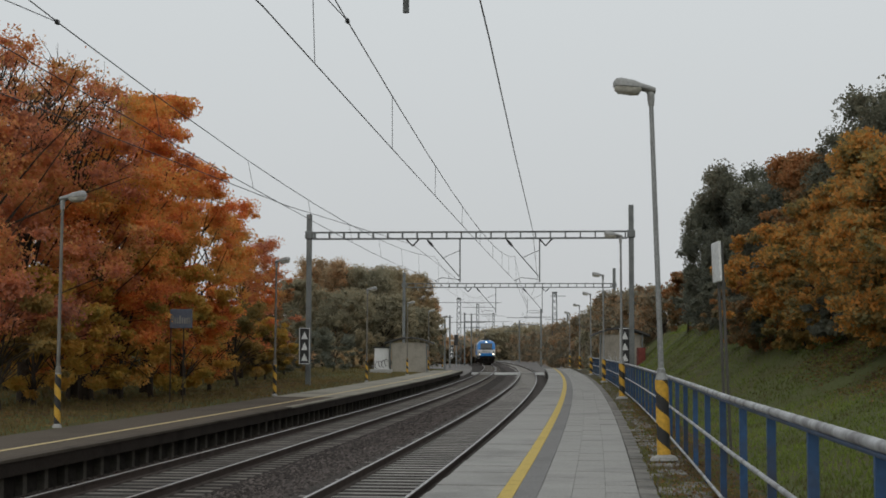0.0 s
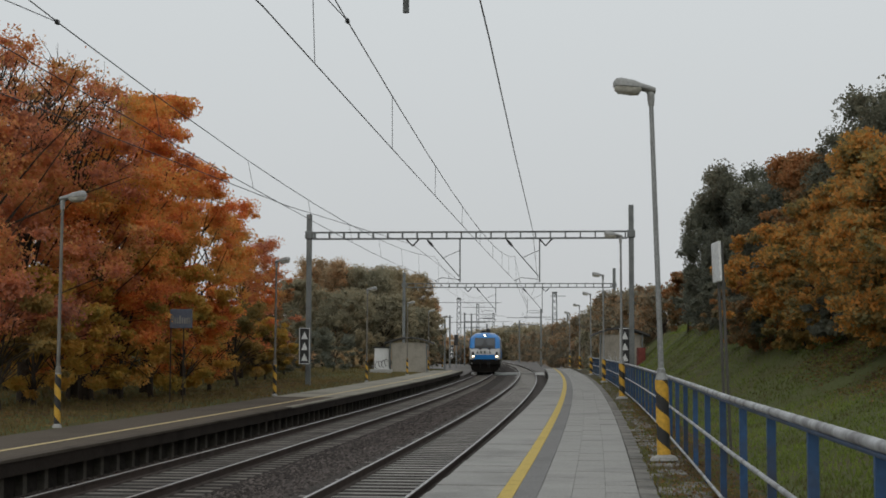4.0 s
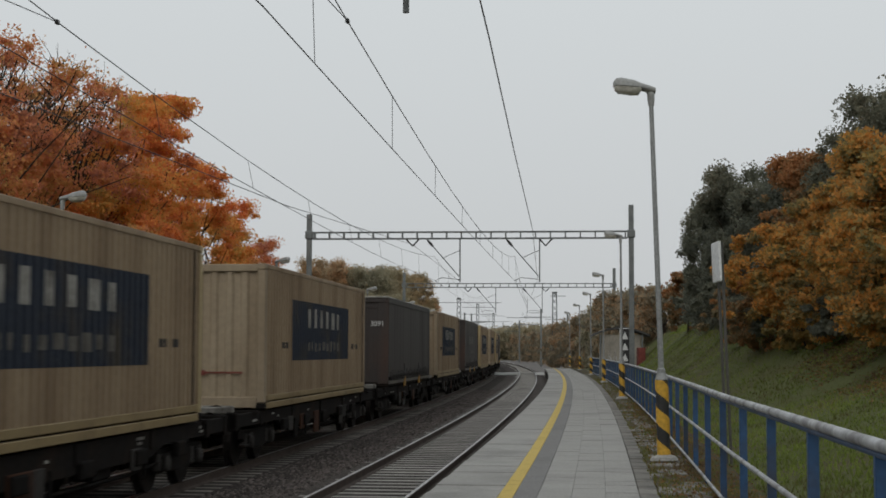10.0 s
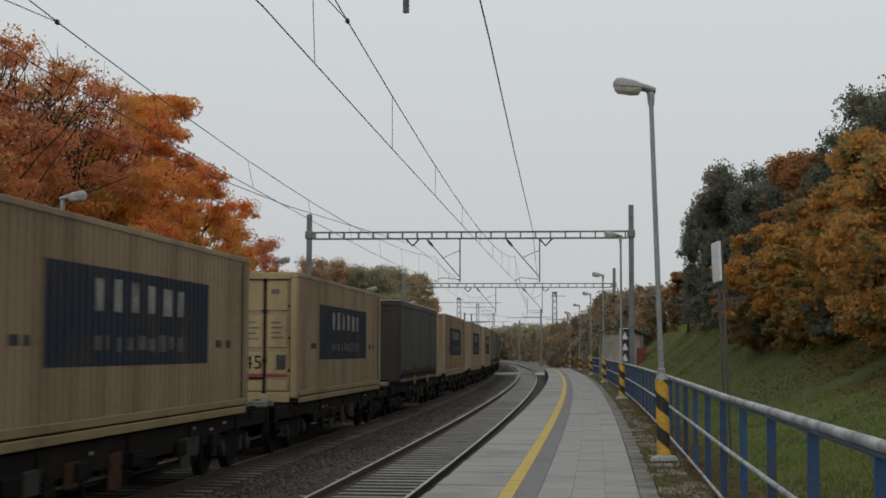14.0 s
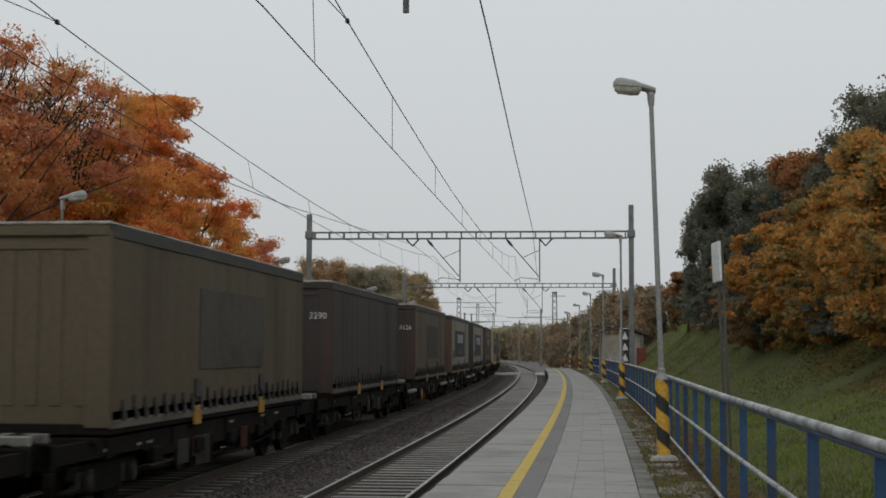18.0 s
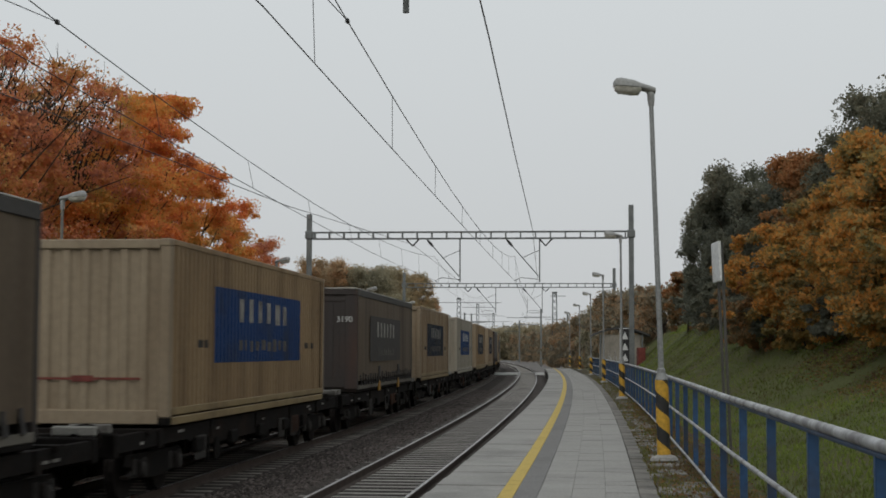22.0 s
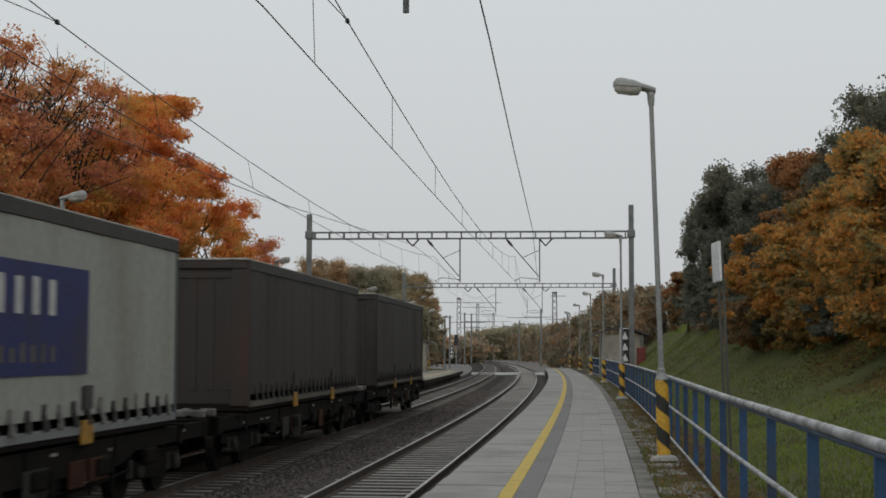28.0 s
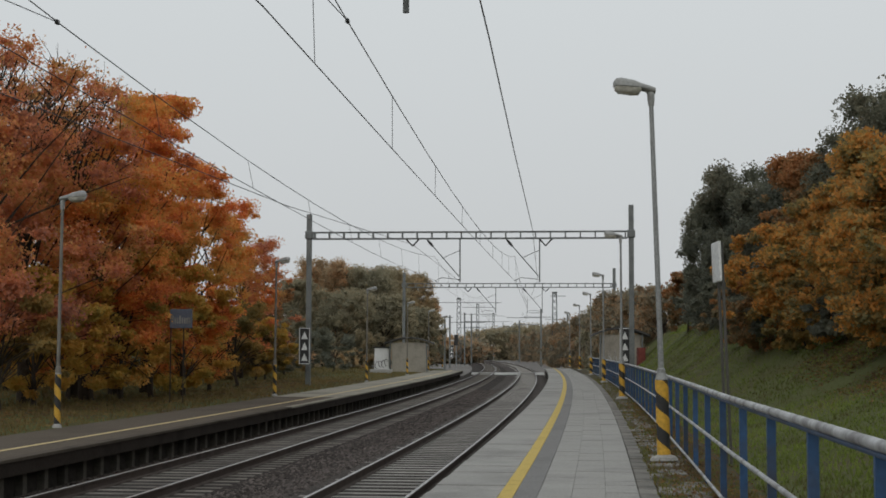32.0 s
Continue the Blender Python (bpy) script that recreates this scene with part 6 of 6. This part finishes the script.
    for s in (-1, 1):
        h = part("headlight", Mesh().box(s * 1.15 - 0.17, s * 1.15 + 0.17, T0 - 0.03, T0 + 0.3, 1.5, 2.22, 0.03), M["loco_white"], lo, "white headlight housing")
        part("headlight_well", Mesh().box(s * 1.15 - 0.11, s * 1.15 + 0.11, T0 - 0.04, T0, 1.58, 2.14, 0.01), M["black"], h)
        part("lens", Mesh().tube([(s * 1.15, T0 - 0.06, 1.7), (s * 1.15, T0 - 0.035, 1.7)], 0.075, 16), M["lens_lit"], h, "lit round headlight lens")
        part("lens_rim", Mesh().tube([(s * 1.15, T0 - 0.055, 1.7), (s * 1.15, T0 - 0.035, 1.7)], 0.1, 16), M["lens_rim"], h, "amber glowing lens rim")
        part("tail_lens", Mesh().tube([(s * 1.15, T0 - 0.05, 1.98), (s * 1.15, T0 - 0.035, 1.98)], 0.08, 14), M["lens_off"], h)
        part("handrail", Mesh().tube([(s * 1.44, T0 - 0.0, 1.5), (s * 1.46, T0 - 0.12, 1.55), (s * 1.46, T0 - 0.12, 2.25), (s * 1.44, T0, 2.3)], 0.02, 6), M["galv"], lo)
    top = part("top_light", Mesh().box(-0.15, 0.15, face(3.69) - 0.12, face(3.69) + 0.3, 3.6, 3.82, 0.03), M["black"], lo)
    part("lens", Mesh().tube([(0, face(3.69) - 0.15, 3.71), (0, face(3.69) - 0.11, 3.71)], 0.08, 14), M["lens_lit"], top, "lit top headlight")
    wave = [(-1.0, 1.53), (-0.37, 1.7), (0.3, 1.85), (0.84, 2.0), (1.52, 2.14), (2.26, 2.27), (3.18, 2.39), (4.2, 2.47), (5.64, 2.53), (7.29, 2.545), (9.21, 2.53), (10.6, 2.48), (11.5, 2.42), (12.3, 2.33), (13.2, 2.18), (14.1, 1.96), (14.7, 1.7), (14.85, 1.53)]
    for s in (-1, 1):
        x = s * 1.493
        part("side_wave", Mesh().prism([(y, z + 0.004) for y, z in wave], "x", x - 0.004, x + 0.004), M["loco_deep"], lo, "blue wave panel on the side")
        part("cab_side_panel", Mesh().prism([(T0 + 0.55, 2.5), (T0 + 1.5, 2.68), (T0 + 2.05, 2.73), (T0 + 2.4, 2.82), (T0 + 2.6, 2.96), (T0 + 2.68, 3.12), (T0 + 2.66, 3.3), (T0 + 0.95, 3.3)], "x", x - 0.006, x + 0.003), M["loco_blue"], lo)
        win = part("cab_window_frame", Mesh().prism([(T0 + 0.55, 2.54), (T0 + 1.54, 2.7), (T0 + 1.52, 3.36), (T0 + 1.15, 3.34), (T0 + 0.9, 3.16), (T0 + 0.7, 2.86)], "x", x - 0.002, x + 0.008), M["black"], lo)
        part("pane", Mesh().prism([(T0 + 1.08, 2.72), (T0 + 1.46, 2.76), (T0 + 1.45, 3.28), (T0 + 1.12, 3.22)], "x", x - 0.002, x + 0.012), M["glass"], win)
        for q in (0.64, 1.41):
            part("door_seam", Mesh().box(x - 0.003, x + 0.003, q, q + 0.018, 1.54, 2.74), M["soot"], lo)
        part("door_handrail", Mesh().tube([(x + s * 0.03, 0.58, 1.55), (x + s * 0.03, 0.58, 2.6)], 0.016, 6), M["galv"], lo)
        for z in (1.92, 2.5):
            part("door_handle", Mesh().box(x - 0.03, x + 0.02, 0.7, 0.86, z - 0.11, z + 0.11, 0.01), M["black"], lo)
        part("roofline_strip", Mesh().box(s * 1.468 - 0.012, s * 1.468 + 0.012, 1.6, 13.8, 3.3, 3.325), M["mark"], lo)
        part("sole_bar", Mesh().box(s * 1.45 - 0.05, s * 1.45 + 0.05, T0 + 0.6, T1 - 0.6, 0.98, 1.53, 0.015), M["loco_sole"], lo)
        sill = random.Random(8)
        for k in range(22):
            y, z, wide = 0.6 + 14.0 * sill.random(), sill.choice((1.1, 1.18, 1.26, 1.36)), sill.choice((0.06, 0.1, 0.16, 0.4))
            part("sill_mark", Mesh().box(s * 1.501 - 0.003, s * 1.501 + 0.003, y, y + wide, z, z + (0.05 if wide > 0.12 else 0.09)), M["mark"] if k % 3 else M["mark_white"], lo)
        for k in range(5):
            a = 6.2 + 0.64 * k
            part("letter_shape", Mesh().box(x + s * 0.001 - 0.003, x + s * 0.001 + 0.003, a, a + 0.36, 2.72, 3.1), M["ghost_blue"], lo)
        lettering("side_word", "TRANSPORT", 0.31, pose(x + s * 0.006, 7.68, 2.325, 90, 0, s * 90) @ Matrix.Diagonal((1.62, 1.0, 1.0, 1.0)), M["mark_white"], lo, "white word on the blue wave")
        for k in range(5):
            y = 2.2 + 2.6 * k
            part("roof_seam", Mesh().box(-0.008, 0.008, y, y + 0.016, -0.34, 0.3).move(pose(s * 1.3, 0, 3.7, 0, s * -38, 0)), M["mark"], lo)
        for y0 in (2.55, 12.0):
            grille = part("roof_grille", Mesh().box(-0.02, 0.02, y0, y0 + 1.1, -0.19, 0.19).move(pose(s * 1.30, 0, 3.68, 0, s * -38, 0)), M["roof_gear"], lo)
        for yc in (3.0, 12.3):
            b = part("bogie", Mesh().prism([(yc - 2.2, 0.75), (yc - 1.9, 0.45), (yc - 0.6, 0.3), (yc + 0.6, 0.3), (yc + 1.9, 0.45), (yc + 2.2, 0.75), (yc + 1.9, 0.95), (yc - 1.9, 0.95)], "x", s * 1.15 - 0.06, s * 1.15 + 0.06), M["soot"], lo)
            for y in (yc - 1.5, yc + 1.5):
                part("wheel", Mesh().tube([(s * 0.68, y, 0.575), (s * 0.72, y, 0.575), (s * 0.725, y, 0.575), (s * 0.82, y, 0.575)], [0.605, 0.605, 0.575, 0.57], 24), M["wheel"], b)
                part("axle_box", Mesh().box(s * 1.2 - 0.1, s * 1.2 + 0.1, y - 0.2, y + 0.2, 0.42, 0.78, 0.03), M["soot"], b)
                part("spring", Mesh().tube([(s * 1.2, y + 0.38, 0.6), (s * 1.2, y + 0.38, 0.95)], 0.1, 10), M["sole"], b)
            part("damper", Mesh().tube([(s * 1.3, yc - 0.5, 0.6), (s * 1.3, yc + 0.7, 0.85)], 0.05, 8), M["sole"], b)
            part("sand_box", Mesh().box(s * 1.28 - 0.12, s * 1.28 + 0.12, yc - 2.5, yc - 2.1, 0.55, 0.98, 0.03), M["sole"], b)
        for y, d in ((T0, -1), (T1, 1)):
            bf = part("buffer", Mesh().tube([(s * 0.87, y + 0.2 * -d, 1.06), (s * 0.87, y + d * 0.4, 1.06)], 0.13, 12), M["soot"], lo)
            part("buffer_plate", Mesh().box(s * 0.87 - 0.32, s * 0.87 + 0.32, min(y + d * 0.4, y + d * 0.45), max(y + d * 0.4, y + d * 0.45), 0.9, 1.22, 0.02), M["soot"], bf)
    for a, b in ((T0, T0 + 0.5), (T1 - 0.5, T1)):
        part("buffer_beam", Mesh().box(-1.42, 1.42, a + 0.02, b, 0.85, 1.4, 0.05), M["soot"], lo)
    part("front_skirt", Mesh().prism([(-1.35, 0.85), (1.35, 0.85), (1.3, 0.45), (1.0, 0.2), (-1.0, 0.2), (-1.3, 0.45)], "y", T0 + 0.1, T0 + 0.5), M["soot"], lo)
    part("coupler", Mesh().box(-0.12, 0.12, T0 - 0.35, T0 + 0.05, 0.95, 1.15, 0.03), M["soot"], lo)
    for x in (-0.45, 0.45, 0.3):
        part("brake_hose", Mesh().tube([(x, T0 - 0.02, 1.1), (x, T0 - 0.14, 0.9), (x + 0.03, T0 - 0.08, 0.6)], 0.03, 6), M["black"], lo)
    part("front_step", Mesh().box(-1.35, -1.0, T0 - 0.05, T0 + 0.1, 0.95, 1.1, 0.02), M["galv"], lo)
    part("transformer", Mesh().box(-1.2, 1.2, 5.8, 9.4, 0.35, 0.98, 0.05), M["soot"], lo)
    # roof gear and raised pantograph
    for y0, y1, w, z in ((1.8, 2.8, 0.5, 4.2), (3.8, 6.2, 0.58, 4.14), (6.8, 8.6, 0.5, 4.18), (12.3, 13.6, 0.55, 4.14)):
        part("roof_box", Mesh().box(-w, w, y0, y1, 4.02, z, 0.03), M["roof_gear"], lo)
    for y in (2.2, 5.2, 8.0):
        part("roof_insulator", Mesh().tube([(0.3, y, 4.1), (0.3, y, 4.45)], 0.07, 8), M["roof_gear"], lo)
    part("folded_pantograph", Mesh().tube([(-0.75, 1.2, 4.1), (-0.75, 1.25, 4.28), (0.75, 1.25, 4.28), (0.75, 1.2, 4.1)], 0.03, 6).tube([(-0.4, 1.25, 4.27), (-0.2, 4.0, 4.3)], 0.035, 6).tube([(0.4, 1.25, 4.27), (0.2, 4.0, 4.3)], 0.035, 6), M["roof_gear"], lo)
    panto = part("pantograph", Mesh().box(-0.5, 0.5, 10.5, 12.0, 4.08, 4.2, 0.02), M["roof_gear"], lo, "raised grey pantograph")
    part("lower_arm", Mesh().tube([(0, 11.4, 4.2), (0, 9.8, 4.98)], [0.075, 0.06], 8), M["roof_gear"], panto)
    for s in (-1, 1):
        part("upper_arm", Mesh().tube([(s * 0.08, 9.8, 4.98), (s * 0.38, 11.5, 5.66)], 0.028, 6), M["galv"], panto)
    for y in (11.3, 11.75):
        part("collector_strip", Mesh().tube([(-0.97, y, 5.45), (-0.85, y, 5.6), (-0.65, y, 5.7), (0.65, y, 5.7), (0.85, y, 5.6), (0.97, y, 5.45)], 0.028, 6), M["roof_gear"], panto)
    part("head_bar", Mesh().box(-0.45, 0.45, 11.25, 11.8, 5.62, 5.66), M["roof_gear"], panto)
    return lo


engine = locomotive()

# ---- train make-up: each load in order behind the locomotive ----
def b(main="beige", doors=False, panel="panel_navy", mark="mark", label="dusty beige corrugated freight container with a dark side panel"):
    return ("box", main, doors, panel, mark, label)


def c(side, end, panel=None, mark=None, number="", label="", strap="strap"):
    return ("curtain", side, end, panel, mark, number, label, strap)


DOOR_LABEL = "dusty beige freight container with cream doors numbered 45 and dark panel"
LOADS = [
    b(doors=True, label=DOOR_LABEL), b(), c("tarp_dark", "end_rust", None, None, "3091", "sooty dark curtain trailer with a rust-brown end wall"), b(),
    c("tarp_dark", "end_rust", "panel_faded", "mark_dim", "", "sooty dark curtain trailer with a faded company panel"), b(doors=True, label=DOOR_LABEL), b(), b(doors=True, label=DOOR_LABEL),
    c("tarp_dark", "end_grey", None, None, "", "dark plain curtain trailer with a grey end wall"), b("beige_orange", label="ochre beige freight container with a dark side panel"),
    b("beige_pale", label="pale cream freight container with a dark side panel"), b(), c("tarp_olive", "tarp_olive", "panel_dim", None, "", "olive-grey curtain trailer with a washed-out side panel"),
    c("tarp_dark", "end_rust", None, None, "3290", "sooty brown curtain trailer numbered on its end wall"), c("tarp_brown", "end_rust", "panel_faded", None, "3126", "brown-grey curtain trailer numbered on its dark end"),
    c("tarp_light", "end_grey", "panel_navy", "mark_white", "", "dirty light curtain trailer with a dark company panel"), c("tarp_light", "end_green", "panel_navy", "mark_white", "", "dirty light curtain trailer with a green-grey end wall"),
    c("tarp_brown", "end_rust", "panel_faded", "mark", "3081", "dark brown curtain trailer numbered on its end wall"), b("beige_orange", panel="panel_blue", label="ochre freight container with a blue side panel"),
    c("tarp_brown", "end_rust", "panel_faded", "mark", "3190", "dark brown curtain trailer with faded white shapes"), b(), b("white_cont", panel="panel_blue", mark="mark_white", label="off-white freight container with a bright blue side panel"),
    b("beige_orange", label="ochre beige freight container with a dark side panel"), b(), c("tarp_dark", "end_rust", None, None, "", "sooty dark plain curtain trailer"), b("beige_orange", label="ochre beige freight container with a dark side panel"),
    c("tarp_white", "end_teal", "panel_violet", "mark_white", "", "off-white curtain trailer with a teal end and violet-blue panel", "strap_light"), c("tarp_dark", "end_rust", None, None, "", "sooty dark plain curtain trailer"), c("tarp_dark", "end_grey", None, None, "", "last sooty dark curtain trailer of the train"),
]
made, loads, wagons = {}, [], []
END_OF = {"beige": "beige_pale", "beige_orange": "beige_pale", "beige_pale": "beige_pale", "white_cont": "white_cont"}
for k, spec in enumerate(LOADS):
    if spec in made:
        loads.append(copy_thing(made[spec], Matrix()))
    elif spec[0] == "box":
        _, main, doors, panel, mark, label = spec
        loads.append(box_container(M[main], M["beige_door"] if doors else M[END_OF[main]], M[panel], M[mark], doors, label))
    else:
        _, side, end, panel, mark, number, label, strap = spec
        loads.append(curtain_trailer(M[side], M[end], M[panel] if panel else None, M[mark] if mark else None, number, label, strap))
    made.setdefault(spec, loads[-1])
FRONTS = [19.6, 36.95, 54.8, 71.0, 88.45, 104.8, 122.8, 140.05, 157.8, 175.0, 193.4, 210.6, 227.8, 244.35, 262.2, 278.7, 295.9, 312.45, 330.4, 348.3, 364.0, 382.15, 399.0, 417.3, 434.6, 451.9, 468.0, 485.5, 502.0]
wagon_kinds, wagon_at = {}, []
for k, front in enumerate(FRONTS):
    a = front - 1.5 if k == 0 else (FRONTS[k - 1] + 12.75 + front) / 2
    b = front + 14.3 if k == len(FRONTS) - 1 else (front + 12.75 + FRONTS[k + 1]) / 2
    long = math.floor((b - a - 0.56) * 4) / 4
    key = (long, k in (14, 15, 16))
    if key in wagon_kinds:
        wagons.append(copy_thing(wagon_kinds[key], Matrix()))
    else:
        wagons.append(flat_wagon(key[1], long, "dark pocket wagon with dirty white side steps" if key[1] else "dark dusty container wagon on two bogies"))
        wagon_kinds[key] = wagons[-1]
    wagon_at.append(((a + b - long) / 2, long))
tail = part("tail_lamp", Mesh().box(0.9, 1.1, wagon_at[-1][1] + 0.02, wagon_at[-1][1] + 0.12, 1.1, 1.35, 0.02), M["red"], wagons[-1], "red tail lamp")


def ride(thing_, front, length, z=0.0):
    """Rows for a rigid vehicle whose front end is that far behind the train's nose."""
    rows = []
    for k in range(17):
        t = 2.0 * k
        s = TRAIN_S - SPEED * t + front + length / 2
        rows.append((t, on_line(s, TRACK2, z) @ pose(0, -length / 2, 0)))
    walk(thing_, rows)


def motions():
    ride(engine, 0.0, 17.0)
    for load, wagon, front, (start, long) in zip(loads, wagons, FRONTS, wagon_at):
        ride(load, front, 12.75, 1.056)
        ride(wagon, start, long)


motions()
